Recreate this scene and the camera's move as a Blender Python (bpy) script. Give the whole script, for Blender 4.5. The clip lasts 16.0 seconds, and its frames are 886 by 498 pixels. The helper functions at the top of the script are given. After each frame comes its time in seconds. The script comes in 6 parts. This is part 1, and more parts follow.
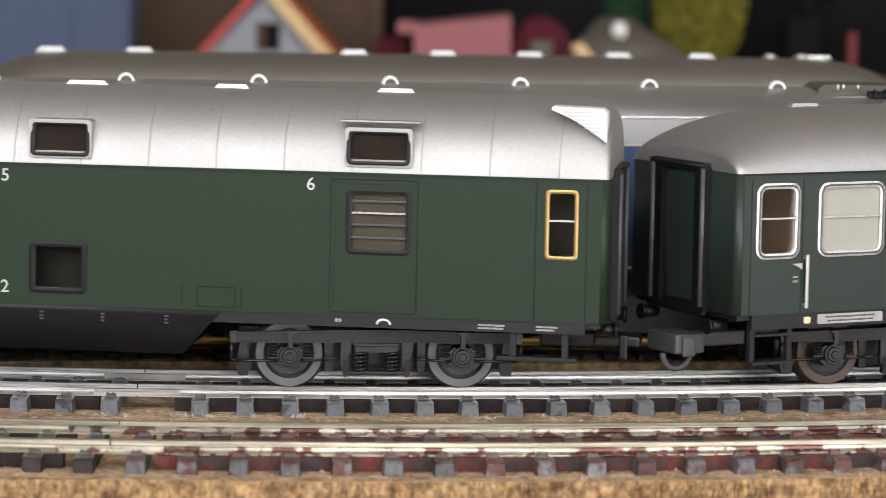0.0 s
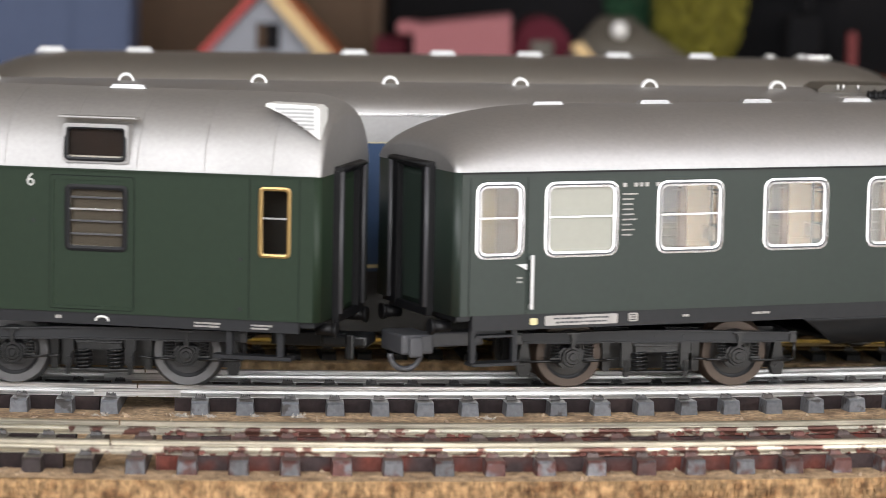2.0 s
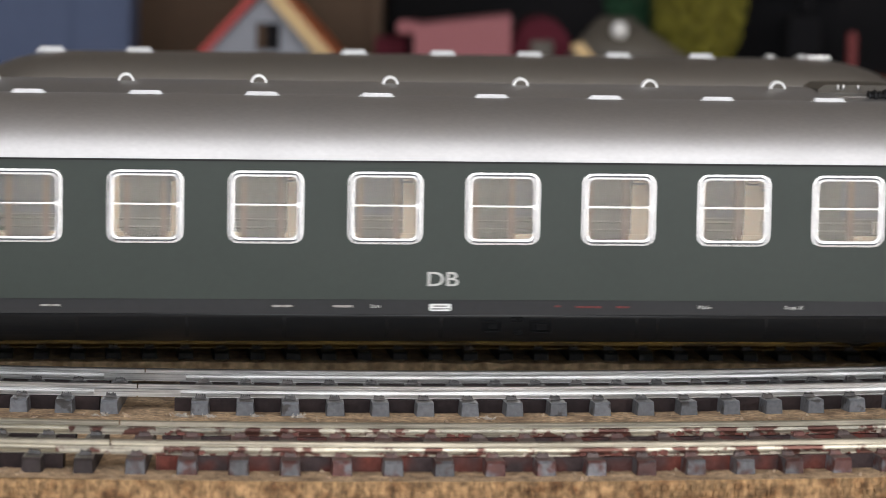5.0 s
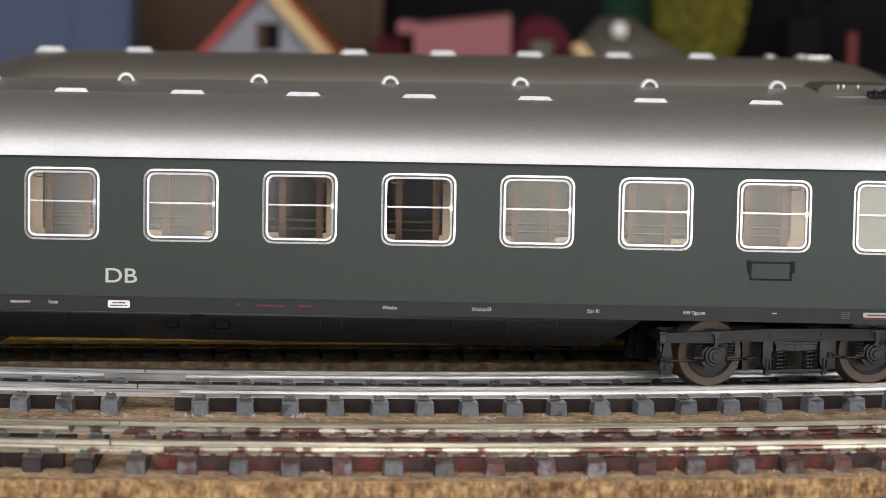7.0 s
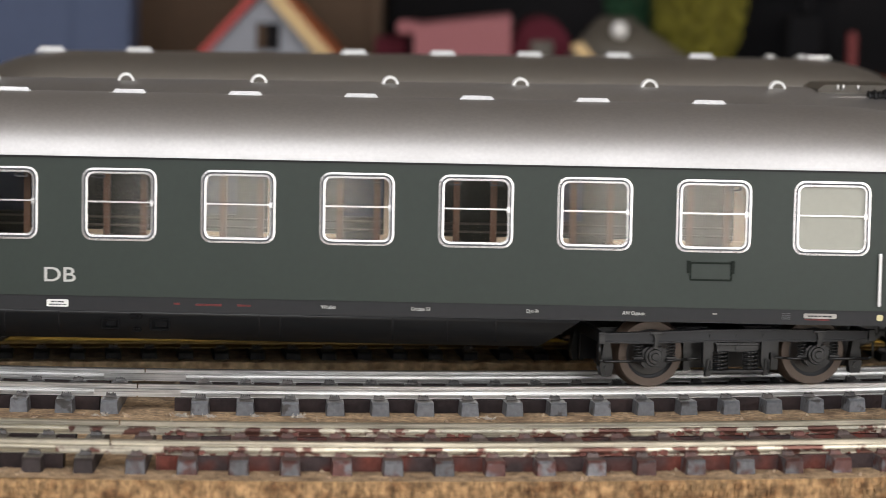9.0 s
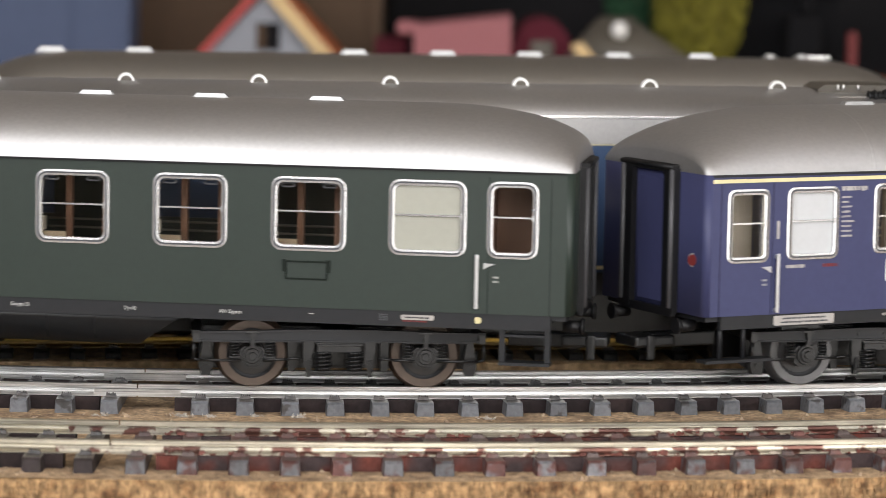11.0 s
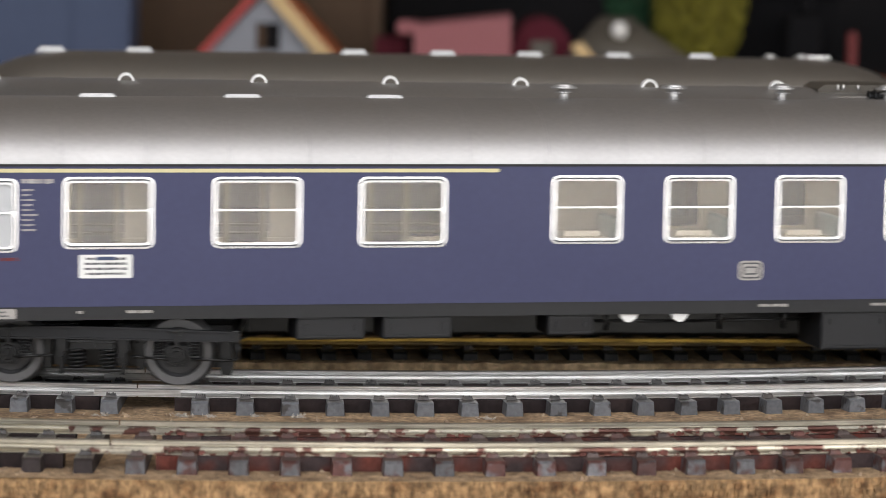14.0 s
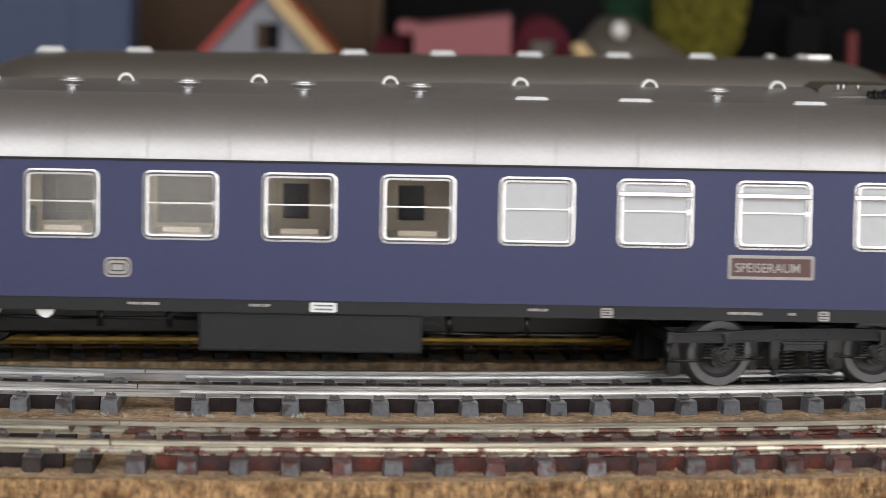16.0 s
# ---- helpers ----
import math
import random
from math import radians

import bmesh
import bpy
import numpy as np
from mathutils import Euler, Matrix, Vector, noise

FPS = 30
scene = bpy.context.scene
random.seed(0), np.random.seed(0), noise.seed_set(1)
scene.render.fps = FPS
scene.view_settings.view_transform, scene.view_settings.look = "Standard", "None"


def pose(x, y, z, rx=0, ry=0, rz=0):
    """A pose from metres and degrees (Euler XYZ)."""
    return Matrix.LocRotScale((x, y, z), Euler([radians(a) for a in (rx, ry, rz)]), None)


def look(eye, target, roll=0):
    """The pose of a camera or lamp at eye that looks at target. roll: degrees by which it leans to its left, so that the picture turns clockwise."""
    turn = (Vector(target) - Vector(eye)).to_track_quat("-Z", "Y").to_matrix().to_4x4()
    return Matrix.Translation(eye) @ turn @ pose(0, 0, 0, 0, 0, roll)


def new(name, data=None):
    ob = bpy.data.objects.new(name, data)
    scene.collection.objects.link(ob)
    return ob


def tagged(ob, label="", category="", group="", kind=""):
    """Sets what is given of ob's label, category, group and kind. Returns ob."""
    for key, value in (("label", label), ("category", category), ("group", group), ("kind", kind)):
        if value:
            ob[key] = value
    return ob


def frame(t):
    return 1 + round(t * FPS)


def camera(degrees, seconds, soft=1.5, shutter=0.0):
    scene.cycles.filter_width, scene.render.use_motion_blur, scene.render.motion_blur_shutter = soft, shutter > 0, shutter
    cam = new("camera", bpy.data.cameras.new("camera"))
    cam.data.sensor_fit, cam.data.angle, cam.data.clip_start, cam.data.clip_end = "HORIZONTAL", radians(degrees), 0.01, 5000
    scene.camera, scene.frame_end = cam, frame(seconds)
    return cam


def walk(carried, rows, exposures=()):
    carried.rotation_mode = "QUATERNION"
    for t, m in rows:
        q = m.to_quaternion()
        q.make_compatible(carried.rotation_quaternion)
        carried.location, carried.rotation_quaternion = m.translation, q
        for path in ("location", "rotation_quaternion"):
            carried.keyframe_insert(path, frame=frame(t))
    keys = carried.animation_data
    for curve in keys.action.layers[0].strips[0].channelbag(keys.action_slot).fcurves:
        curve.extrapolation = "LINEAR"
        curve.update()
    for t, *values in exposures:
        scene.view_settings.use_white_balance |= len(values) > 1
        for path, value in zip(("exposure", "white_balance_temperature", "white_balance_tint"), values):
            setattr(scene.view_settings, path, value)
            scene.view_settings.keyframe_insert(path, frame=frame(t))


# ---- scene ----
MM = 0.001
cam = camera(15.366, 16.0, soft=0.85, shutter=0.4)
EYE = (0.0, 0.0, 0.0808)
VIEW = look(EYE, (0.0, 1.0, 0.0808 - math.tan(0.108)), 1.10)
cam.data.dof.use_dof = True
cam.data.dof.focus_distance = 0.535
cam.data.dof.aperture_fstop = 36
EXPOSURES = [(0.0, 0.2, 6420, 10), (2.0, 0.22, 6400, 10), (2.5, 0.1, 6350, 10), (3.5, -0.3, 6290, 10), (4.2, -0.3, 6250, 10), (7.0, -0.22, 6480, 10), (9.0, -0.22, 6500, 10),
             (11.3, 0.15, 6550, 10), (12.0, 0.12, 6550, 10), (12.5, 0.03, 6520, 10), (13.5, -0.3, 6450, 10), (14.5, -0.35, 6400, 10), (16.0, -0.40, 6450, 10)]
walk(cam, [(0.0, VIEW), (16.0, VIEW)], EXPOSURES)

# ---------------------------------------------------------------- light
world = bpy.data.worlds.new("room_sky")
scene.world = world
world.use_nodes = True
sky = world.node_tree.nodes.new("ShaderNodeTexSky")
sky.sky_type = "NISHITA"
sky.sun_disc = False
sky.sun_elevation = radians(35)
sky.sun_rotation = radians(160)
world.node_tree.links.new(sky.outputs[0], world.node_tree.nodes["Background"].inputs[0])
world.node_tree.nodes["Background"].inputs[1].default_value = 0.08


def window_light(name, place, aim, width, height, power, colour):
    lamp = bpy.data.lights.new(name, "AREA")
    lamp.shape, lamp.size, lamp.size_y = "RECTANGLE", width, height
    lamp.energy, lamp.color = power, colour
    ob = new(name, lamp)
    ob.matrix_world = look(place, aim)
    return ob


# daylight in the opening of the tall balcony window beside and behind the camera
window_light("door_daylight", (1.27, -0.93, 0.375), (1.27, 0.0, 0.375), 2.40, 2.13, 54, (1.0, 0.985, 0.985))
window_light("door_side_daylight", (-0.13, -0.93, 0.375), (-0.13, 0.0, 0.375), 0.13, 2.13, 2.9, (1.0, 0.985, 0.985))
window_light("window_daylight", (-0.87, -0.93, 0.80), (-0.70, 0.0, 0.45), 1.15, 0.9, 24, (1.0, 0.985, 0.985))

# ---------------------------------------------------------------- materials


def mat(name, colour, rough=0.5, metal=0.0, grain=900.0, vary=0.12, bump=0.1, stain=60.0, stain_mix=0.25, edge=(0.45, 0.68), second=None, random_mix=0.0, spec=0.5):
    """Base colour with fine grain, broad stains and relief; scales are per metre of the object."""
    m = bpy.data.materials.new(name)
    m.use_nodes = True
    nt = m.node_tree
    b = nt.nodes["Principled BSDF"]
    b.inputs["Roughness"].default_value = rough
    b.inputs["Metallic"].default_value = metal
    b.inputs["Specular IOR Level"].default_value = spec
    tc = nt.nodes.new("ShaderNodeTexCoord")
    fine = nt.nodes.new("ShaderNodeTexNoise")
    fine.inputs["Scale"].default_value = grain
    fine.inputs["Detail"].default_value = 4
    nt.links.new(tc.outputs["Object"], fine.inputs["Vector"])
    broad = nt.nodes.new("ShaderNodeTexNoise")
    broad.inputs["Scale"].default_value = stain
    broad.inputs["Detail"].default_value = 5
    nt.links.new(tc.outputs["Object"], broad.inputs["Vector"])
    ramp = nt.nodes.new("ShaderNodeValToRGB")
    ramp.color_ramp.elements[0].position, ramp.color_ramp.elements[1].position = edge
    nt.links.new(broad.outputs["Fac"], ramp.inputs["Fac"])
    mul = nt.nodes.new("ShaderNodeMath")
    mul.operation = "MULTIPLY"
    mul.inputs[1].default_value = stain_mix
    nt.links.new(ramp.outputs["Color"], mul.inputs[0])
    mix = nt.nodes.new("ShaderNodeMixRGB")
    mix.inputs[1].default_value = (*colour, 1)
    other = second or tuple(c * 0.75 for c in colour)
    mix.inputs[2].default_value = (*other, 1)
    nt.links.new(mul.outputs[0], mix.inputs[0])
    var = nt.nodes.new("ShaderNodeMapRange")
    var.inputs["To Min"].default_value, var.inputs["To Max"].default_value = 1 - vary, 1 + vary
    var.inputs["From Min"].default_value, var.inputs["From Max"].default_value = 0.25, 0.75
    nt.links.new(fine.outputs["Fac"], var.inputs["Value"])
    scale = nt.nodes.new("ShaderNodeVectorMath")
    scale.operation = "SCALE"
    nt.links.new(mix.outputs[0], scale.inputs[0])
    nt.links.new(var.outputs[0], scale.inputs["Scale"])
    last = scale.outputs[0]
    if random_mix:
        info = nt.nodes.new("ShaderNodeObjectInfo")
        shift = nt.nodes.new("ShaderNodeVectorMath")
        shift.operation = "ADD"
        nt.links.new(tc.outputs["Object"], shift.inputs[0])
        nt.links.new(info.outputs["Random"], shift.inputs[1])
        for tex in (fine, broad):
            nt.links.new(shift.outputs[0], tex.inputs["Vector"])
        rr = nt.nodes.new("ShaderNodeMapRange")
        rr.inputs["To Min"].default_value, rr.inputs["To Max"].default_value = 1 - random_mix, 1 + random_mix
        nt.links.new(info.outputs["Random"], rr.inputs["Value"])
        sc2 = nt.nodes.new("ShaderNodeVectorMath")
        sc2.operation = "SCALE"
        nt.links.new(last, sc2.inputs[0])
        nt.links.new(rr.outputs[0], sc2.inputs["Scale"])
        last = sc2.outputs[0]
    nt.links.new(last, b.inputs["Base Color"])
    if bump:
        bp = nt.nodes.new("ShaderNodeBump")
        bp.inputs["Strength"].default_value = bump
        bp.inputs["Distance"].default_value = 0.0003
        nt.links.new(fine.outputs["Fac"], bp.inputs["Height"])
        nt.links.new(bp.outputs[0], b.inputs["Normal"])
    rv = nt.nodes.new("ShaderNodeMapRange")
    rv.inputs["To Min"].default_value, rv.inputs["To Max"].default_value = max(rough - 0.06, 0.02), min(rough + 0.08, 1)
    nt.links.new(broad.outputs["Fac"], rv.inputs["Value"])
    nt.links.new(rv.outputs[0], b.inputs["Roughness"])
    return m


def glass_mat(name, tint=(0.975, 0.98, 0.97)):
    m = bpy.data.materials.new(name)
    m.use_nodes = True
    nt = m.node_tree
    nt.nodes.clear()
    out = nt.nodes.new("ShaderNodeOutputMaterial")
    clear = nt.nodes.new("ShaderNodeBsdfTransparent")
    clear.inputs[0].default_value = (*tint, 1)
    gloss = nt.nodes.new("ShaderNodeBsdfGlossy")
    gloss.inputs["Color"].default_value = (1.0, 0.95, 0.88, 1)
    gloss.inputs["Roughness"].default_value = 0.085
    fres = nt.nodes.new("ShaderNodeFresnel")
    fres.inputs[0].default_value = 1.53
    mix = nt.nodes.new("ShaderNodeMixShader")
    nt.links.new(fres.outputs[0], mix.inputs[0])
    nt.links.new(clear.outputs[0], mix.inputs[1])
    nt.links.new(gloss.outputs[0], mix.inputs[2])
    last = mix.outputs[0]
    nt.links.new(last, out.inputs[0])
    return m


GREEN_A = mat("bottle_green_paint", (0.0148, 0.0265, 0.0150), 0.5, spec=0.25, vary=0.06, bump=0.02, stain_mix=0.15)
GREEN_B = mat("dark_green_paint", (0.0172, 0.0265, 0.0210), 0.44, spec=0.42, vary=0.06, bump=0.02, stain_mix=0.15)
BLUE = mat("cobalt_blue_paint", (0.039, 0.043, 0.104), 0.46, spec=0.32, vary=0.05, bump=0.02, stain_mix=0.12)
POST_RED = mat("dark_red_post_plastic", (0.12, 0.009, 0.009), 0.6)
BLUE_DARK = mat("dark_blue_paint", (0.025, 0.055, 0.125), 0.45, vary=0.05, bump=0.02)
SILVER_LIGHT = mat("light_silver_roof_paint", (0.405, 0.396, 0.388), 0.54, 0.85, grain=1500, vary=0.05, bump=0.03, stain_mix=0.2)
SILVER = mat("silver_roof_paint", (0.452, 0.444, 0.442), 0.5, 0.94, grain=1500, vary=0.05, bump=0.03, stain_mix=0.2)
GREY_ROOF = mat("grey_roof_paint", (0.31, 0.295, 0.275), 0.45, 0.9, grain=1500, vary=0.05, bump=0.03, stain_mix=0.2)
WHITE = mat("white_paint", (0.78, 0.78, 0.76), 0.45, vary=0.04, bump=0.02)
CREAM = mat("cream_stripe_paint", (0.62, 0.55, 0.30), 0.5, vary=0.05, bump=0.0)
CHROME = mat("bright_metal_trim", (0.80, 0.80, 0.80), 0.25, 0.8, vary=0.03, bump=0.02, stain_mix=0.1)
FRAME_WHITE = mat("polished_window_frame_metal", (0.68, 0.68, 0.685), 0.24, 0.8, vary=0.03, bump=0.01, stain_mix=0.1)
VENT = mat("dull_silver_vent_metal", (0.40, 0.40, 0.40), 0.42, 0.7, vary=0.06, bump=0.03)
SATIN = mat("satin_grey_metal", (0.56, 0.56, 0.56), 0.35, 0.7, vary=0.04, bump=0.02)
PRINT = mat("faded_white_print", (0.30, 0.30, 0.285), 0.6, vary=0.05, bump=0.0)
BLIND = mat("grey_brown_blind_plastic", (0.085, 0.074, 0.062), 0.5)
SKIRT = mat("black_grey_skirt_plastic", (0.014, 0.015, 0.0165), 0.42, spec=0.42, vary=0.1, bump=0.04)
RECESS = mat("recess_shade_black", (0.003, 0.003, 0.0035), 0.7, spec=0.1)
GREEN_SEAM = mat("dark_green_panel_gap", (0.005, 0.009, 0.006), 0.6, spec=0.2)
BLUE_SEAM = mat("dark_blue_panel_gap", (0.012, 0.013, 0.035), 0.6, spec=0.2)
GOLD = mat("brass_trim", (0.42, 0.28, 0.11), 0.3, 0.8, vary=0.04, bump=0.02)
BRASS = mat("brass_rail_metal", (0.38, 0.25, 0.055), 0.33, 0.9, grain=700, vary=0.15, second=(0.09, 0.055, 0.02), stain=90, stain_mix=0.8)
BRASS_WEB = mat("darker_brass_rail_web", (0.13, 0.082, 0.022), 0.45, 0.7, grain=700, vary=0.3, second=(0.02, 0.015, 0.01), stain_mix=0.8)
BOGIE_BLACK = mat("black_bogie_plastic", (0.0055, 0.0058, 0.0063), 0.32, spec=0.45, vary=0.2, bump=0.15)
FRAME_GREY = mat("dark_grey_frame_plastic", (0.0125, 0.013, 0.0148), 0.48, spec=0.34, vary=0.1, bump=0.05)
BLACK = mat("black_rubber", (0.005, 0.005, 0.006), 0.45, spec=0.3, vary=0.1, bump=0.05)
GANGWAY_GREY = mat("pale_grey_rubber_tube", (0.062, 0.062, 0.068), 0.45, vary=0.08, bump=0.03)
TUBE_GREY = mat("grey_rubber_tube", (0.055, 0.056, 0.062), 0.45, vary=0.08, bump=0.03)
WHEEL_GREY = mat("grey_wheel_metal", (0.115, 0.114, 0.116), 0.4, 0.5, vary=0.1, bump=0.04)
WHEEL_GREY_DISH = mat("dull_grey_wheel_dish", (0.055, 0.054, 0.056), 0.45, 0.4, vary=0.1, bump=0.04)
WHEEL_BROWN_DISH = mat("dark_brown_wheel_dish", (0.02, 0.0165, 0.014), 0.45, 0.2, vary=0.12, bump=0.05)
WHEEL_BROWN = mat("browned_wheel_metal", (0.068, 0.047, 0.034), 0.42, 0.3, vary=0.12, bump=0.05)
INTERIOR = mat("beige_compartment_plastic", (0.82, 0.63, 0.44), 0.5, vary=0.05, bump=0.02)
INTERIOR_GREY = mat("grey_compartment_plastic", (0.46, 0.40, 0.33), 0.5, vary=0.05, bump=0.02)
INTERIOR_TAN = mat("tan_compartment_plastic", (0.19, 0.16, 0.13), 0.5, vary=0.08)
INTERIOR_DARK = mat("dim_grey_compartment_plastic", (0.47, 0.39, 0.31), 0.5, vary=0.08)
CHAIR_GREY = mat("grey_teal_chair_plastic", (0.16, 0.19, 0.19), 0.5, vary=0.08)
LETTER = mat("off_white_lettering", (0.46, 0.46, 0.44), 0.5)
STREAK_RAIL = mat("dull_interior_streak_rail", (0.22, 0.20, 0.17), 0.35, 0.3)
WOOD_BROWN = mat("brown_door_frame_plastic", (0.16, 0.075, 0.04), 0.5, vary=0.08)
SEAT_TEAL = mat("teal_seat_plastic", (0.03, 0.09, 0.10), 0.55, vary=0.08)
SEAT_RED = mat("dark_red_seat_plastic", (0.14, 0.02, 0.02), 0.55, vary=0.08)
FROST = mat("frosted_window_plastic", (0.31, 0.31, 0.265), 0.35, vary=0.03, bump=0.01, stain_mix=0.1)
OCHRE = mat("ochre_door_plastic", (0.30, 0.19, 0.045), 0.5)
SIGN_GREY = mat("dull_sign_paint", (0.36, 0.34, 0.32), 0.5)
FROST_WHITE = mat("white_window_plastic", (0.46, 0.47, 0.48), 0.35, vary=0.03, bump=0.01, stain_mix=0.1)
GLASS = glass_mat("window_glass")
GLASS_DARK = glass_mat("smoked_window_glass", (0.85, 0.83, 0.78))
RAIL = mat("nickel_rail_metal", (0.55, 0.55, 0.545), 0.3, 0.88, grain=500, vary=0.08, bump=0.03, stain=90, second=(0.34, 0.31, 0.28), stain_mix=0.35)
RAIL_RUST = mat("flaking_painted_rail_metal", (0.44, 0.41, 0.34), 0.32, 0.75, grain=700, vary=0.2, bump=0.2, stain=300, second=(0.115, 0.045, 0.036), stain_mix=0.95, edge=(0.51, 0.56))
SLEEPER = mat("grey_black_sleeper_plastic", (0.12, 0.125, 0.135), 0.33, grain=1500, vary=0.25, bump=0.4, stain=330, second=(0.04, 0.036, 0.034), stain_mix=0.9, edge=(0.58, 0.63), random_mix=0.2)
SLEEPER_TOP = mat("black_sleeper_top_plastic", (0.024, 0.022, 0.022), 0.34, grain=1800, vary=0.4, bump=0.6, stain=300, second=(0.08, 0.06, 0.05), stain_mix=0.6, random_mix=0.2)
RUST_TOP = mat("rust_brown_sleeper_top", (0.085, 0.06, 0.055), 0.6, grain=1800, vary=0.4, bump=0.6, stain=300, second=(0.13, 0.045, 0.035), stain_mix=0.8, random_mix=0.2)
SLEEPER_RUST = mat("rust_painted_sleeper_plastic", (0.12, 0.12, 0.13), 0.5, grain=1200, vary=0.3, bump=0.5, stain=330, second=(0.075, 0.028, 0.024), stain_mix=1.0, edge=(0.44, 0.54), random_mix=0.35)
RAIL_CREAM = mat("yellowed_rail_metal", (0.44, 0.405, 0.325), 0.36, 0.85, grain=500, vary=0.1, bump=0.05, stain=140, second=(0.35, 0.32, 0.26), stain_mix=0.4)
SLEEPER_BLACK = mat("black_sleeper_plastic", (0.012, 0.011, 0.011), 0.5, spec=0.3, grain=1200, vary=0.3, bump=0.3, random_mix=0.2)
SLEEPER_DARK = mat("black_brown_sleeper_plastic", (0.034, 0.026, 0.027), 0.55, spec=0.25, grain=1200, vary=0.3, bump=0.4, stain=300, second=(0.025, 0.02, 0.018), stain_mix=0.8, random_mix=0.2)
RUST_WEB = mat("rust_red_track_web_paint", (0.112, 0.030, 0.021), 0.6, spec=0.2, grain=1200, vary=0.35, bump=0.4, stain=150, second=(0.035, 0.026, 0.027), stain_mix=0.95, edge=(0.38, 0.56))
FLAKE = mat("flaked_rust_paint", (0.12, 0.038, 0.028), 0.6, spec=0.3, grain=1500, vary=0.4, bump=0.4, stain=260, second=(0.33, 0.29, 0.24), stain_mix=0.9, edge=(0.56, 0.6))
TRACK_WEB = mat("dark_track_web_plastic", (0.018, 0.0125, 0.013), 0.55, spec=0.15, grain=1200, vary=0.3, bump=0.3, stain=120, second=(0.04, 0.026, 0.024), stain_mix=0.6)
CORK = mat("brown_cork_board", (0.43, 0.30, 0.18), 0.85, grain=1100, vary=0.65, bump=1.0, stain=190, second=(0.15, 0.09, 0.05), stain_mix=0.8)
CORK_EDGE = mat("fibreboard_cut_edge", (0.36, 0.222, 0.105), 0.9, grain=700, vary=0.6, bump=1.0, stain=330, second=(0.13, 0.058, 0.021), stain_mix=0.9)


def dashes(m, size, squash, dark):
    """Short upright dark dashes, as in the cut edge of fibreboard."""
    nt = m.node_tree
    b = nt.nodes["Principled BSDF"]
    tc = nt.nodes.new("ShaderNodeTexCoord")
    mp = nt.nodes.new("ShaderNodeMapping")
    mp.inputs["Scale"].default_value = (1.0, 0.4, squash)
    no = nt.nodes.new("ShaderNodeTexNoise")
    no.inputs["Scale"].default_value = size
    no.inputs["Detail"].default_value = 2
    nt.links.new(tc.outputs["Object"], mp.inputs[0])
    nt.links.new(mp.outputs[0], no.inputs["Vector"])
    rg = nt.nodes.new("ShaderNodeMapRange")
    rg.inputs["From Min"].default_value, rg.inputs["From Max"].default_value = 0.40, 0.56
    rg.inputs["To Min"].default_value = dark
    nt.links.new(no.outputs["Fac"], rg.inputs["Value"])
    old = b.inputs["Base Color"].links[0].from_socket
    sc = nt.nodes.new("ShaderNodeVectorMath")
    sc.operation = "SCALE"
    nt.links.new(old, sc.inputs[0])
    nt.links.new(rg.outputs[0], sc.inputs["Scale"])
    nt.links.new(sc.outputs[0], b.inputs["Base Color"])


dashes(CORK_EDGE, 1300.0, 0.5, 0.6)
# pale fibreboard, lightened further for the light that reaches under the train
ROADBED = mat("lit_pale_fibreboard_strip", (0.55, 0.41, 0.24), 0.9, grain=700, vary=0.5, bump=1.0, stain=250, second=(0.2, 0.12, 0.06), stain_mix=0.8)


def streaks(m, low, high):
    """Fine lines along a curved rail, from drawing and wear: noise over the radius and the height."""
    nt = m.node_tree
    b = nt.nodes["Principled BSDF"]
    tc = nt.nodes.new("ShaderNodeTexCoord")
    split = nt.nodes.new("ShaderNodeSeparateXYZ")
    nt.links.new(tc.outputs["Object"], split.inputs[0])
    flat = nt.nodes.new("ShaderNodeCombineXYZ")
    nt.links.new(split.outputs[0], flat.inputs[0])
    nt.links.new(split.outputs[1], flat.inputs[1])
    away = nt.nodes.new("ShaderNodeVectorMath")
    away.operation = "DISTANCE"
    away.inputs[1].default_value = (-0.0603, 1.0368, 0.0)
    nt.links.new(flat.outputs[0], away.inputs[0])
    join = nt.nodes.new("ShaderNodeCombineXYZ")
    for socket, k, factor in ((away.outputs["Value"], 0, 2600.0), (split.outputs[0], 1, 45.0), (split.outputs[2], 2, 2600.0)):
        mul = nt.nodes.new("ShaderNodeMath")
        mul.operation = "MULTIPLY"
        mul.inputs[1].default_value = factor
        nt.links.new(socket, mul.inputs[0])
        nt.links.new(mul.outputs[0], join.inputs[k])
    no = nt.nodes.new("ShaderNodeTexNoise")
    no.inputs["Scale"].default_value = 1.0
    no.inputs["Detail"].default_value = 3
    nt.links.new(join.outputs[0], no.inputs["Vector"])
    rg = nt.nodes.new("ShaderNodeMapRange")
    rg.inputs["From Min"].default_value, rg.inputs["From Max"].default_value = 0.36, 0.6
    rg.inputs["To Min"].default_value, rg.inputs["To Max"].default_value = low, high
    nt.links.new(no.outputs["Fac"], rg.inputs["Value"])
    old = b.inputs["Base Color"].links[0].from_socket
    sc = nt.nodes.new("ShaderNodeVectorMath")
    sc.operation = "SCALE"
    nt.links.new(old, sc.inputs[0])
    nt.links.new(rg.outputs[0], sc.inputs["Scale"])
    nt.links.new(sc.outputs[0], b.inputs["Base Color"])


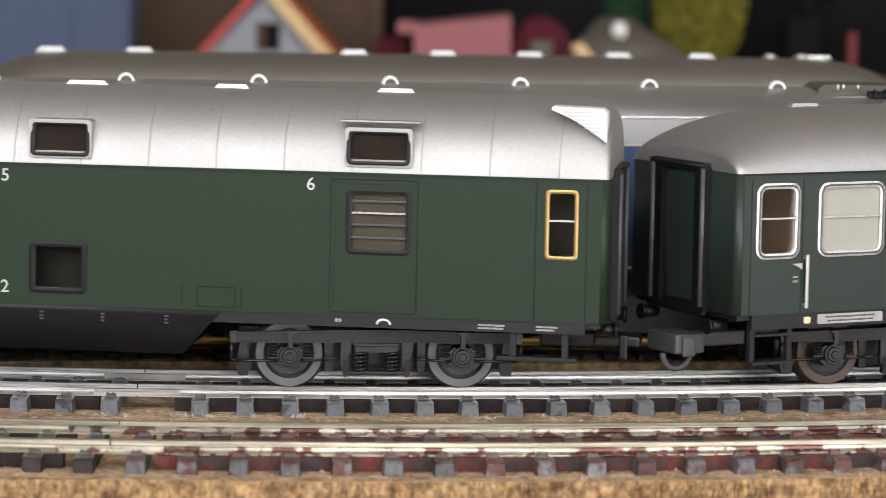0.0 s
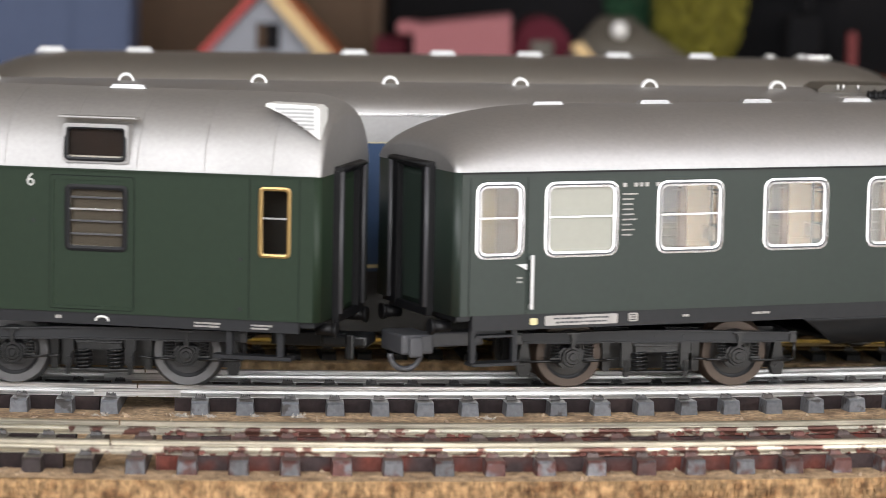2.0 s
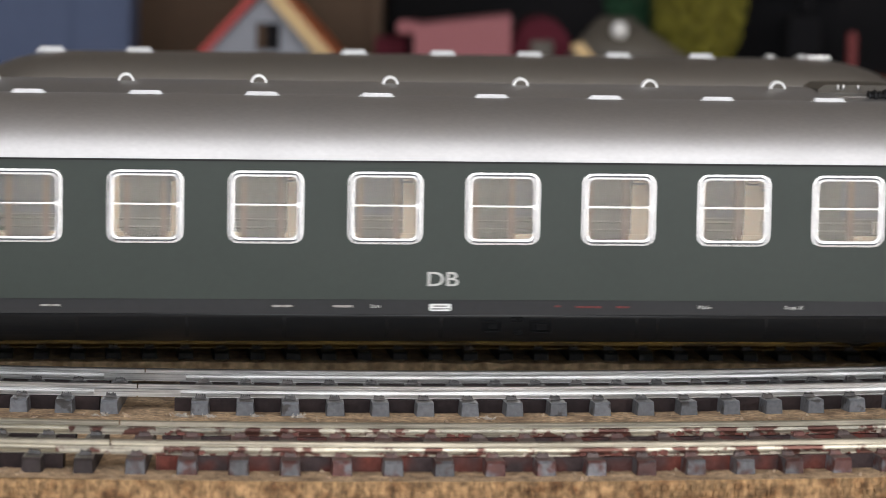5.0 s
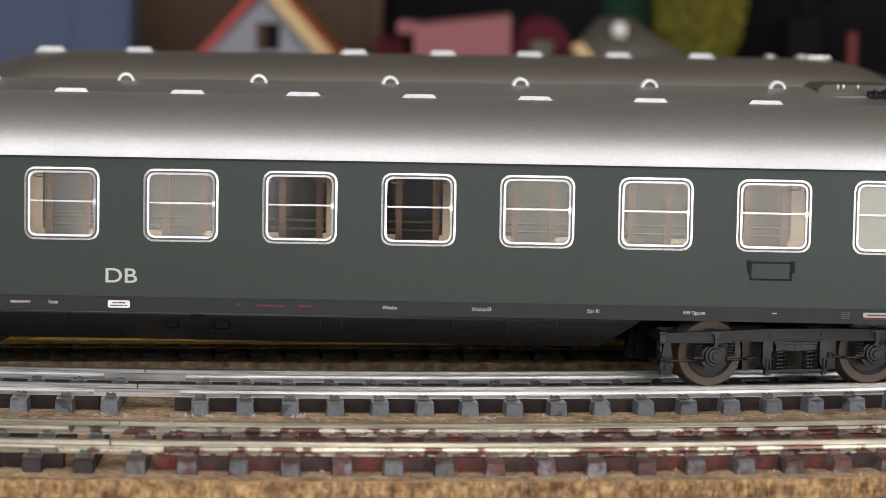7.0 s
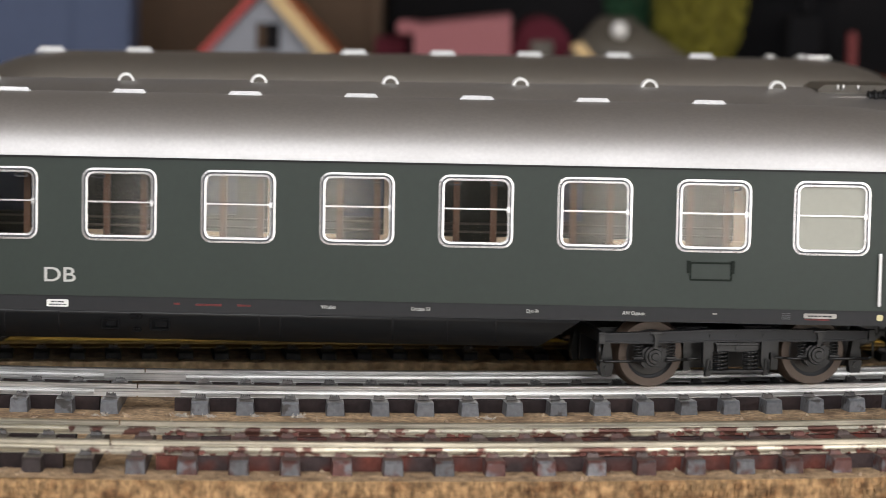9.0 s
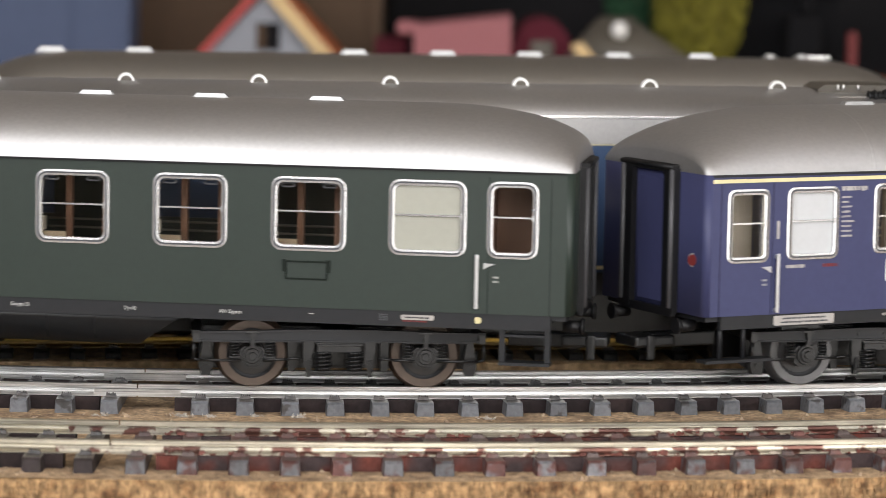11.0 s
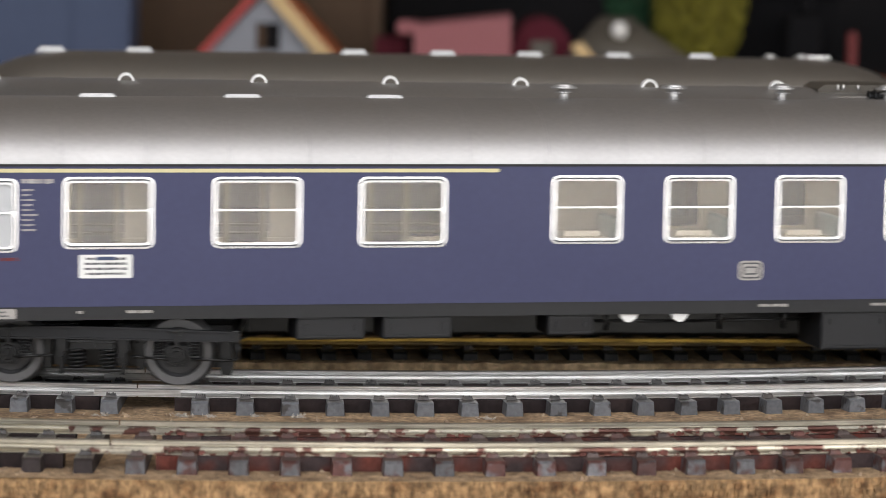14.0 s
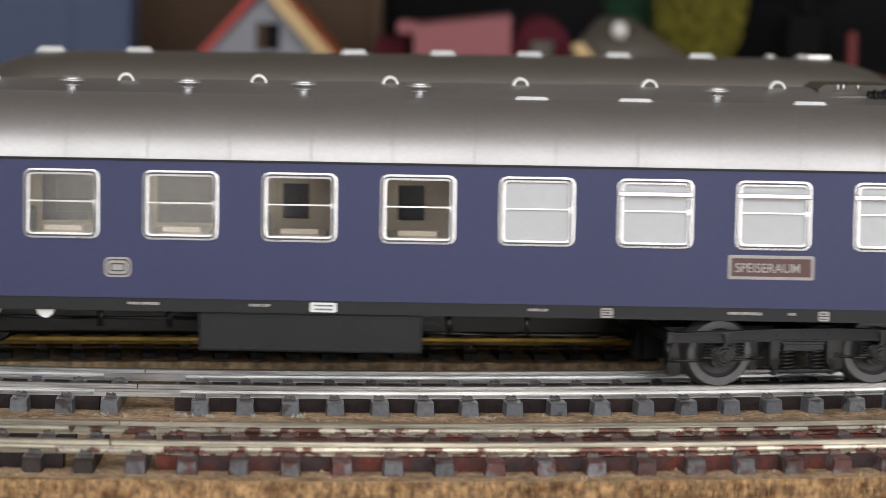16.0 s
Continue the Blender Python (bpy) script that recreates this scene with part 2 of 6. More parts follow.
for rail_paint in (RAIL, RAIL_CREAM, RAIL_RUST):
    streaks(rail_paint, 0.62, 1.4)
PAINT_RED = mat("red_plastic", (0.38, 0.035, 0.03), 0.5)
SIGN_FIELD = mat("dull_brown_red_sign_paint", (0.095, 0.045, 0.042), 0.5)
PINK = mat("faded_pink_plastic", (0.27, 0.095, 0.105), 0.75, vary=0.06)
MAROON = mat("maroon_plastic", (0.07, 0.008, 0.016), 0.8, spec=0.2)
CARD = mat("brown_cardboard", (0.056, 0.031, 0.015), 0.85, grain=300, vary=0.1, stain=12, stain_mix=0.3)
BLUE_CARD = mat("grey_blue_card", (0.060, 0.080, 0.142), 0.85, grain=300, vary=0.05, stain=20, stain_mix=0.2)
HOUSE_WALL = mat("pale_grey_house_plaster", (0.235, 0.248, 0.28), 0.8, grain=500, vary=0.12, stain=60)
WOOD_CREAM = mat("cream_wood_strip", (0.52, 0.37, 0.18), 0.6)
ORANGE = mat("orange_edge_plastic", (0.42, 0.11, 0.035), 0.5)
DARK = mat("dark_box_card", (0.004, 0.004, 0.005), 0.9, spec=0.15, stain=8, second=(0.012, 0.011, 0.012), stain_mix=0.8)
OLIVE_LEAF = mat("olive_yellow_foam_foliage", (0.125, 0.112, 0.008), 0.9, grain=300, vary=0.4, random_mix=0.2)
PINE_LEAF = mat("dark_green_foam_foliage", (0.008, 0.05, 0.018), 0.9, grain=300, vary=0.4, random_mix=0.2)
TAUPE = mat("taupe_roof_plastic", (0.078, 0.068, 0.054), 0.6)
SAND = mat("pale_sand_crumbs", (0.35, 0.265, 0.18), 0.9, grain=900, vary=0.4, stain=300, second=(0.20, 0.12, 0.07), stain_mix=0.9)
FLUFF = mat("pale_grey_fluff", (0.5, 0.46, 0.41), 0.95, grain=900, vary=0.3)
PLASTER = mat("room_wall_plaster", (0.19, 0.155, 0.115), 0.9, grain=60, vary=0.05, stain=2)
CEIL = mat("room_ceiling_paint", (0.52, 0.46, 0.39), 0.9, grain=60, vary=0.04, stain=2)
CARPET = mat("room_floor_carpet", (0.10, 0.085, 0.07), 0.95, grain=300, vary=0.3, stain=4)
TABLE_WOOD = mat("layout_table_wood", (0.20, 0.12, 0.065), 0.6, grain=80, vary=0.2, stain=9)

# ---------------------------------------------------------------- mesh helpers (millimetres)


def box(bm, x0, x1, y0, y1, z0, z1, bevel=0.0, mi=0):
    v = [bm.verts.new((x, y, z)) for x in (x0, x1) for y in (y0, y1) for z in (z0, z1)]
    fs = [bm.faces.new([v[i] for i in f]) for f in ((0, 1, 3, 2), (4, 6, 7, 5), (0, 4, 5, 1), (2, 3, 7, 6), (0, 2, 6, 4), (1, 5, 7, 3))]
    for f in fs:
        f.material_index = mi
    if bevel:
        es = list({e for f in fs for e in f.edges})
        bmesh.ops.bevel(bm, geom=es, offset=bevel, segments=2, profile=0.5, affect="EDGES", material=mi)


def cyl(bm, p0, p1, r, seg=12, r2=None, mi=0):
    p0, p1 = Vector(p0), Vector(p1)
    r2 = r if r2 is None else r2
    q = (p1 - p0).to_track_quat("Z", "Y")
    rings = []
    for p, rad in ((p0, r), (p1, r2)):
        rings.append([bm.verts.new(p + q @ Vector((rad * math.cos(2 * math.pi * i / seg), rad * math.sin(2 * math.pi * i / seg), 0))) for i in range(seg)])
    for i in range(seg):
        j = (i + 1) % seg
        f = bm.faces.new((rings[0][i], rings[0][j], rings[1][j], rings[1][i]))
        f.smooth, f.material_index = True, mi
    bm.faces.new(rings[0][::-1]).material_index = mi
    bm.faces.new(rings[1]).material_index = mi


def tube(bm, pts, r, seg=8):
    for a, b in zip(pts, pts[1:]):
        cyl(bm, a, b, r, seg)


def loft(bm, sections, smooth=True, caps=True, closed=True, mi=0):
    rings = [[bm.verts.new(p) for p in s] for s in sections]
    n = len(rings[0])
    for a, b in zip(rings, rings[1:]):
        for i in range(n if closed else n - 1):
            j = (i + 1) % n
            f = bm.faces.new((a[i], a[j], b[j], b[i]))
            f.smooth, f.material_index = smooth, mi
    if caps:
        bm.faces.new(rings[0][::-1]).material_index = mi
        bm.faces.new(rings[-1]).material_index = mi


def extrude_xz(bm, poly, y0, y1, mi=0):
    """A plate: polygon in x and z, thick from y0 to y1."""
    loft(bm, [[(x, y0, z) for x, z in poly], [(x, y1, z) for x, z in poly]], smooth=False, mi=mi)


def rounded(x0, x1, z0, z1, r, n=4):
    pts = []
    for cx, cz, a in ((x1 - r, z0 + r, -90), (x1 - r, z1 - r, 0), (x0 + r, z1 - r, 90), (x0 + r, z0 + r, 180)):
        for k in range(n + 1):
            t = radians(a + 90 * k / n)
            pts.append((cx + r * math.cos(t), cz + r * math.sin(t)))
    return pts


def ring_xz(bm, outer, inner, y0, y1, lip=0.0):
    """A frame between two outlines with the same number of points, y0 to the front."""
    n = len(outer)
    mid = [((a[0] + b[0]) / 2, (a[1] + b[1]) / 2) for a, b in zip(outer, inner)]
    rows = [[bm.verts.new((x, y1, z)) for x, z in outer], [bm.verts.new((x, y0, z)) for x, z in outer],
            [bm.verts.new((x, y0 - lip, z)) for x, z in mid], [bm.verts.new((x, y0, z)) for x, z in inner], [bm.verts.new((x, y1, z)) for x, z in inner]]
    for a, b in zip(rows, rows[1:]):
        for i in range(n):
            j = (i + 1) % n
            bm.faces.new((a[i], a[j], b[j], b[i]))


def mesh_of(name, bm, *mats):
    bmesh.ops.scale(bm, vec=(MM, MM, MM), verts=bm.verts)
    bmesh.ops.recalc_face_normals(bm, faces=bm.faces)
    me = bpy.data.meshes.new(name)
    bm.to_mesh(me)
    bm.free()
    for m in mats:
        me.materials.append(m)
    return me


def part(name, bm, material, parent=None, label="", at=None):
    ob = new(name, mesh_of(name, bm, *(material if isinstance(material, tuple) else (material,))))
    if parent:
        ob.parent = parent
    if at is not None:
        ob.matrix_basis = at
    if label:
        tagged(ob, label)
    return ob


def again(name, mesh, parent, at):
    ob = new(name, mesh)
    ob.parent = parent
    ob.matrix_basis = at
    return ob


def place(x, y, z, rz=0):
    return pose(x * MM, y * MM, z * MM, 0, 0, rz)


def words(name, text, size, material, parent, x, y, z, depth=0.05, label="", squash=1.0):
    """Raised lettering that faces the camera's side, its left foot at x, z (mm)."""
    cu = bpy.data.curves.new(name, "FONT")
    cu.body, cu.size, cu.extrude, cu.offset = text, size * MM, depth * MM, size * 0.006 * MM
    tmp = new("lettering_curve", cu)
    me = bpy.data.meshes.new_from_object(tmp.evaluated_get(bpy.context.evaluated_depsgraph_get()))
    bpy.data.objects.remove(tmp)
    me.materials.clear()
    me.materials.append(material)
    ob = new(name, me)
    ob.parent = parent
    ob.matrix_basis = Matrix.Translation((x * MM, y * MM, z * MM)) @ Euler((radians(90), 0, 0)).to_matrix().to_4x4() @ Matrix.Diagonal((squash, 1, 1, 1))
    if label:
        tagged(ob, label)
    return ob


# ---------------------------------------------------------------- track geometry (millimetres)
CX, CY, RAD = -60.3, 1036.8, 496.4
FRONT_RAD = RAD + 55.0
GROUND = -4.2
PIVOT = 109.2
COACH_A, COACH_C = -309.2, 310.1
TRAVEL = [(0.0, 247.7), (0.5, 238.4), (1.0, 231.9), (1.5, 221.0), (2.0, 203.9), (2.5, 187.1), (3.0, 166.6), (3.5, 141.95), (4.0, 114.5), (4.2, 103.3),
          (6.3, 11.6), (6.5, 8.7), (7.0, 7.25), (7.5, 5.85), (8.0, 4.2), (8.5, 2.5), (9.0, -2.75), (9.2, -7.7),
          (11.3, -77.0), (11.5, -83.0), (12.0, -97.1), (12.5, -115.6), (13.0, -139.7), (13.5, -166.2), (14.0, -196.3), (14.5, -222.8),
          (15.0, -246.2), (15.5, -276.2), (16.0, -301.6)]


def travelled(t):
    """Arc place of the middle coach at t seconds, by a smooth curve through TRAVEL."""
    pts = TRAVEL
    k = max(i for i in range(len(pts) - 1) if pts[i][0] <= t + 1e-9)

    def slope(i):
        if i == 0 or i == len(pts) - 1:
            j = min(i, len(pts) - 2)
            return (pts[j + 1][1] - pts[j][1]) / (pts[j + 1][0] - pts[j][0])
        h0, h1 = pts[i][0] - pts[i - 1][0], pts[i + 1][0] - pts[i][0]
        s0, s1 = (pts[i][1] - pts[i - 1][1]) / h0, (pts[i + 1][1] - pts[i][1]) / h1
        return (s0 * h1 + s1 * h0) / (h0 + h1)

    (t0, s0), (t1, s1) = pts[k], pts[k + 1]
    h, u = t1 - t0, (t - t0) / (t1 - t0)
    return (2 * u**3 - 3 * u**2 + 1) * s0 + (u**3 - 2 * u**2 + u) * h * slope(k) + (3 * u**2 - 2 * u**3) * s1 + (u**3 - u**2) * h * slope(k + 1)


def on_arc(s, radius=RAD, base=RAD):
    a = s / base
    return CX + radius * math.sin(a), CY - radius * math.cos(a), math.degrees(a)


def coach_pose(s):
    """Middle of the chord between the two pivots."""
    a = s / RAD
    drop = math.sqrt(RAD**2 - PIVOT**2)
    return pose((CX + drop * math.sin(a)) * MM, (CY - drop * math.cos(a)) * MM, 0, 0, 0, math.degrees(a))


BOGIE_YAW = math.degrees(math.asin(PIVOT / RAD))


# ---------------------------------------------------------------- the room


def slab(name, x0, x1, y0, y1, z0, z1, material, label):
    bm = bmesh.new()
    box(bm, x0, x1, y0, y1, z0, z1)
    return tagged(part(name, bm, material), label, name.split("_")[0], kind="structure")


def build_room():
    X0, X1, Y0, Y1, Z0, Z1 = -2400, 2600, -900, 2200, -860, 1560
    slab("floor", X0, X1, Y0, Y1, Z0 - 40, Z0, CARPET, "brown carpeted room floor under the layout")
    slab("ceiling", X0, X1, Y0, Y1, Z1, Z1 + 40, CEIL, "cream painted room ceiling")
    slab("wall_north", X0, X1, Y1, Y1 + 60, Z0, Z1, PLASTER, "plain brownish plastered wall behind the layout")
    slab("wall_east", X1, X1 + 60, Y0, Y1, Z0, Z1, PLASTER, "plain brownish plastered side wall")
    slab("wall_west", X0 - 60, X0, Y0, Y1, Z0, Z1, PLASTER, "plain brownish plastered side wall")
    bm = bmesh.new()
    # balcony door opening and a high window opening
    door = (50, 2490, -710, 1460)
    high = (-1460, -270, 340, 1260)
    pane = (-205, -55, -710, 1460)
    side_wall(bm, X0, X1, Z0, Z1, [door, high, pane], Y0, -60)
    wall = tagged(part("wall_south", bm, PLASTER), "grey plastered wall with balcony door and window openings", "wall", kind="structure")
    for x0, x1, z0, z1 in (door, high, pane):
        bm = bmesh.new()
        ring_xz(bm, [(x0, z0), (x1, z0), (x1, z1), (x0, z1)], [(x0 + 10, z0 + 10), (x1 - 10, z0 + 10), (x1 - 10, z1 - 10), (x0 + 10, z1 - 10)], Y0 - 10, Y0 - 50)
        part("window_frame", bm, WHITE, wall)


def arc_strip(bm, s0, s1, radius, halfwidth, z0, z1, base, step=4.0, mi=0):
    n = max(2, int((s1 - s0) / step))
    secs = []
    for k in range(n + 1):
        s = s0 + (s1 - s0) * k / n
        xa, ya, _ = on_arc(s, radius - halfwidth, base)
        xb, yb, _ = on_arc(s, radius + halfwidth, base)
        secs.append([(xa, ya, z0), (xb, yb, z0), (xb, yb, z1), (xa, ya, z1)])
    loft(bm, secs, smooth=False, mi=mi)


def build_board():
    """The baseboard: one sheet with a cut front edge that follows the outer track."""
    bm = bmesh.new()
    rnd = random.Random(4)
    edge = []
    for k in range(161):
        a = -0.9 + 1.8 * k / 160
        r = RAD + 73.2 + rnd.uniform(-0.25, 0.25)
        edge.append((CX + r * math.sin(a), CY - r * math.cos(a)))
    back = [(1000.0, 1500.0), (-1000.0, 1500.0)]
    poly = edge + back
    top = [bm.verts.new((x, y, GROUND)) for x, y in poly]
    low = [bm.verts.new((x, y, GROUND - 14)) for x, y in poly]
    bm.faces.new(top).material_index = 0
    bm.faces.new(low[::-1]).material_index = 1
    for i in range(len(poly)):
        j = (i + 1) % len(poly)
        bm.faces.new((top[i], low[i], low[j], top[j])).material_index = 1
    bmesh.ops.triangulate(bm, faces=bm.faces)
    tagged(part("baseboard", bm, (CORK, CORK_EDGE)), "brown cork-covered fibreboard layout board with a rough cut edge", "baseboard", kind="structure")
    bm = bmesh.new()
    box(bm, -1050, 1050, 380, 1550, -50, GROUND - 14.2)
    for x in (-1000, 950):
        for y in (430, 1470):
            box(bm, x, x + 50, y, y + 50, -860, -50)
    tagged(part("layout_table", bm, TABLE_WOOD), "brown wooden table under the model layout", "table")
    # torn fibres of the cut edge
    bm = bmesh.new()
    for row in range(7):
        s = -50.0
        while s < 170:
            wide, tall = rnd.uniform(0.45, 0.95), rnd.uniform(0.75, 0.95)
            r = RAD + 73.0 + rnd.uniform(0.0, 0.22)
            x, y, a = on_arc(s, r, RAD)
            zt = GROUND - 0.5 - row * 1.02 - rnd.uniform(0, 0.25)
            turn = Matrix.Translation((x, y, 0)) @ Matrix.Rotation(radians(a + rnd.uniform(-9, 9)), 4, "Z")
            ring = [[turn @ Vector((dx * wide * k, dy, z)) for dx, dy in ((-0.5, -0.2 * k), (0.5, -0.2 * k), (0.5, 0.6), (-0.5, 0.6))] for k, z in ((0.7, zt - tall), (1.0, zt - tall * 0.75), (1.0, zt - tall * 0.12), (0.85, zt))]
            loft(bm, ring, smooth=False)
            s += wide + rnd.uniform(0.05, 0.22)
    tagged(part("torn_fibre", bm, CORK_EDGE), "torn brown fibres along the board's cut edge", "fibres", kind="stuff")
    bm = bmesh.new()
    for s, off in ((17.5, 15.5), (18.6, 16.2), (22.5, 16.0), (29.6, 15.2), (36.2, 15.6), (66.0, 17.0), (5.5, 16.4)):
        x, y, _a = on_arc(s, RAD + off)
        for _ in range(26):
            p = Vector((x + rnd.gauss(0, 0.5), y + rnd.gauss(0, 0.4), GROUND + 0.02))
            d = Vector((rnd.uniform(-0.7, 0.7), rnd.uniform(-0.5, 0.5), rnd.uniform(0.1, 0.7)))
            cyl(bm, p, p + d, 0.07, 4, 0.03)
    tagged(part("fluff", bm, FLUFF), "pale tufts of fluff on the board beside the track", "fluff", kind="stuff")
    # crumbs of ballast between the tracks
    bm = bmesh.new()
    for _ in range(6000):
        s, off = rnd.uniform(-40, 160), rnd.choice((rnd.uniform(10, 46), rnd.uniform(10, 30), rnd.uniform(64, 73), rnd.uniform(-30, -9)))
        x, y, _a = on_arc(s, RAD + off)
        r = rnd.uniform(0.04, 0.22) if rnd.random() < 0.985 else rnd.uniform(0.35, 0.7)
        v = [bm.verts.new((x + r * rnd.uniform(0.6, 1.4) * dx, y + r * rnd.uniform(0.6, 1.4) * dy, GROUND + r * dz)) for dx, dy, dz in ((1, 0, 0), (-0.5, 0.8, 0), (-0.5, -0.8, 0), (0, 0, 0.9))]
        for f in ((0, 1, 3), (1, 2, 3), (2, 0, 3)):
            bm.faces.new([v[i] for i in f])
    tagged(part("loose_ballast", bm, SAND), "loose brown ballast crumbs on the board", "ballast", kind="stuff")


def rail_mesh(bm, side, radius, base, s0, s1, top=0.0, gaps=()):
    """A flat-bottomed rail: head, web, foot, following the arc."""
    c = radius + side * 8.65
    prof = [(-1.25, -1.95), (1.25, -1.95), (1.25, -1.8), (0.32, -1.35), (0.28, -0.95), (0.55, -0.72), (0.55, -0.1), (0.45, 0.0), (-0.45, 0.0), (-0.55, -0.1), (-0.55, -0.72), (-0.28, -0.95), (-0.32, -1.35), (-1.25, -1.8)]
    n = int((s1 - s0) / 4)
    secs = []
    for k in range(n + 1):
        s = s0 + (s1 - s0) * k / n
        sec = []
        for dr, z in prof:
            x, y, _a = on_arc(s, c + dr, base)
            sec.append((x, y, top + z))
        secs.append(sec)
    loft(bm, secs, smooth=False)
    for f in bm.faces:
        f.material_index = 0 if f.calc_center_median().z > top - 0.74 else 1


def sleeper_mesh(length, width, name, material):
    """One sleeper across the track (y), with chairs that hold the two rails; its top lies under the rail foot."""
    bm = bmesh.new()
    h = length / 2
    secs = []
    for y, w, zt in ((-h, width * 0.46, -2.35), (-h + 0.5, width * 0.5, -2.0), (h - 0.5, width * 0.5, -2.0), (h, width * 0.46, -2.35)):
        secs.append([(-w * 1.12, y, GROUND), (w * 1.12, y, GROUND), (w, y, zt), (-w, y, zt)])
    loft(bm, secs, smooth=False)
    # dark painted tops; the paler ends and sides carry frontal light in their colour
    for f in bm.faces:
        if f.calc_center_median().z > -2.06:
            f.material_index = 1
    for side in (-1, 1):
        for k in (-1, 1):
            y = side * 8.65 + k * 1.5
            secs = [[(-1.0, y - 0.5, -2.0), (1.0, y - 0.5, -2.0), (1.0, y + 0.5, -2.0), (-1.0, y + 0.5, -2.0)],
                    [(-0.75, y - 0.3, -1.55), (0.75, y - 0.3, -1.55), (0.75, y + 0.3, -1.55), (-0.75, y + 0.3, -1.55)]]
            loft(bm, secs, smooth=False, mi=1)
            for j, x in enumerate((-0.66, -0.33, 0.0, 0.33, 0.66)):
                box(bm, x - 0.1, x + 0.1, y - 0.3, y + 0.3, -1.58, -1.42 + 0.07 * ((j * 2 + side) % 3), mi=1)
    return mesh_of(name, bm, material, RUST_TOP if material is SLEEPER_RUST else SLEEPER_TOP)


def build_track(name, label, radius, base, s0, s1, joint, rail_mat, sleeper_mat, pitch, phase, missing=(), length=28.0, width=2.75, web_mat=None, left=None):
    """A curved piece of track: rails with a joint, webs under the rails, separate sleepers."""
    track = tagged(new(name), label, "track")
    for side in (-1, 1):
        for a, b in ((s0, joint - 0.12), (joint + 0.12, s1)):
            bm = bmesh.new()
            rail_mesh(bm, side, radius, base, a, b)
            part("rail", bm, (left[0], left[0]) if left and b < joint else (RAIL_CREAM if rail_mat is RAIL_RUST else rail_mat, rail_mat), track)
        bm = bmesh.new()
        c = radius + side * 8.65
        arc_strip(bm, joint - 7, joint + 7, c + 0.9, 0.22, -1.8, -0.8, base)
        arc_strip(bm, joint - 7, joint + 7, c - 0.9, 0.22, -1.8, -0.8, base)
        part("rail_joiner", bm, rail_mat, track, "bright folded metal rail joiner")
        bm = bmesh.new()
        arc_strip(bm, s0, joint - 6, c, 1.6, GROUND + 0.02, -2.05, base)
        part("track_web", bm, TRACK_WEB, track)
        bm = bmesh.new()
        arc_strip(bm, joint + 6, s1, c, 1.6, GROUND + 0.02, -2.05, base)
        part("track_web", bm, web_mat or TRACK_WEB, track)
    me = sleeper_mesh(length, width, "sleeper", sleeper_mat)
    me_left = sleeper_mesh(length, width, "sleeper", left[1]) if left else me
    k = math.ceil((s0 - phase) / pitch)
    while phase + k * pitch < s1:
        s = phase + k * pitch
        if not any(abs(s - m) < pitch * 0.4 for m in missing):
            x, y, a = on_arc(s, radius, base)
            again("sleeper", me_left if s < joint else me, track, place(x, y, 0, a))
        k += 1
    return track


def flakes(track):
    """Ragged chips of rust-red paint that stand up along the feet of the front rails."""
    rnd = random.Random(31)
    bm = bmesh.new()
    for _ in range(620):
        side = rnd.choice((-1, 1))
        x, y, a = on_arc(rnd.uniform(14, 175), FRONT_RAD + side * 8.65 + rnd.uniform(0.5, 1.5), RAD)
        turn = Matrix.Translation((x, y, -1.9)) @ Matrix.Rotation(radians(a + rnd.uniform(-14, 14)), 4, "Z")
        half, high, lean = rnd.uniform(0.2, 0.95), rnd.uniform(0.15, 0.75) * rnd.random() + 0.12, rnd.uniform(0.0, 0.35)
        low = [bm.verts.new(turn @ Vector((k * half, rnd.uniform(-0.15, 0.1), 0))) for k in (-1, -0.3, 0.4, 1)]
        top = [bm.verts.new(turn @ Vector((k * half, lean, high * rnd.uniform(0.4, 1.0)))) for k in (-0.85, -0.25, 0.35, 0.8)]
        back = [bm.verts.new(v.co + turn.to_3x3() @ Vector((0, 0.14, 0))) for v in top]
        for i in range(3):
            bm.faces.new((low[i], low[i + 1], top[i + 1], top[i]))
            bm.faces.new((top[i], top[i + 1], back[i + 1], back[i]))
    tagged(part("paint_flake", bm, FLAKE, track), kind="stuff")


def straight_frame(x, y, deg, z=0.0):
    return place(x, y, z, deg)


def build_roadbed(m):
    """The fibreboard strip under the rear track, with a broken cut edge."""
    rnd = random.Random(12)
    bm = bmesh.new()
    secs = []
    for k in range(141):
        x = -145 + 2.0 * k
        y0 = -17.6 + rnd.uniform(-0.5, 0.5)
        zt = -2.75 + rnd.uniform(-0.12, 0.12)
        secs.append([(x, y0, GROUND + 0.01), (x, y0 + rnd.uniform(0, 0.4), zt), (x, 17, -2.75), (x, 17.4, GROUND + 0.01)])
    loft(bm, secs, smooth=False)
    bed = part("roadbed", bm, ROADBED)
    bed.matrix_basis = m
    tagged(bed, "brown fibreboard strip with a rough edge under the rear track", "roadbed", kind="structure")


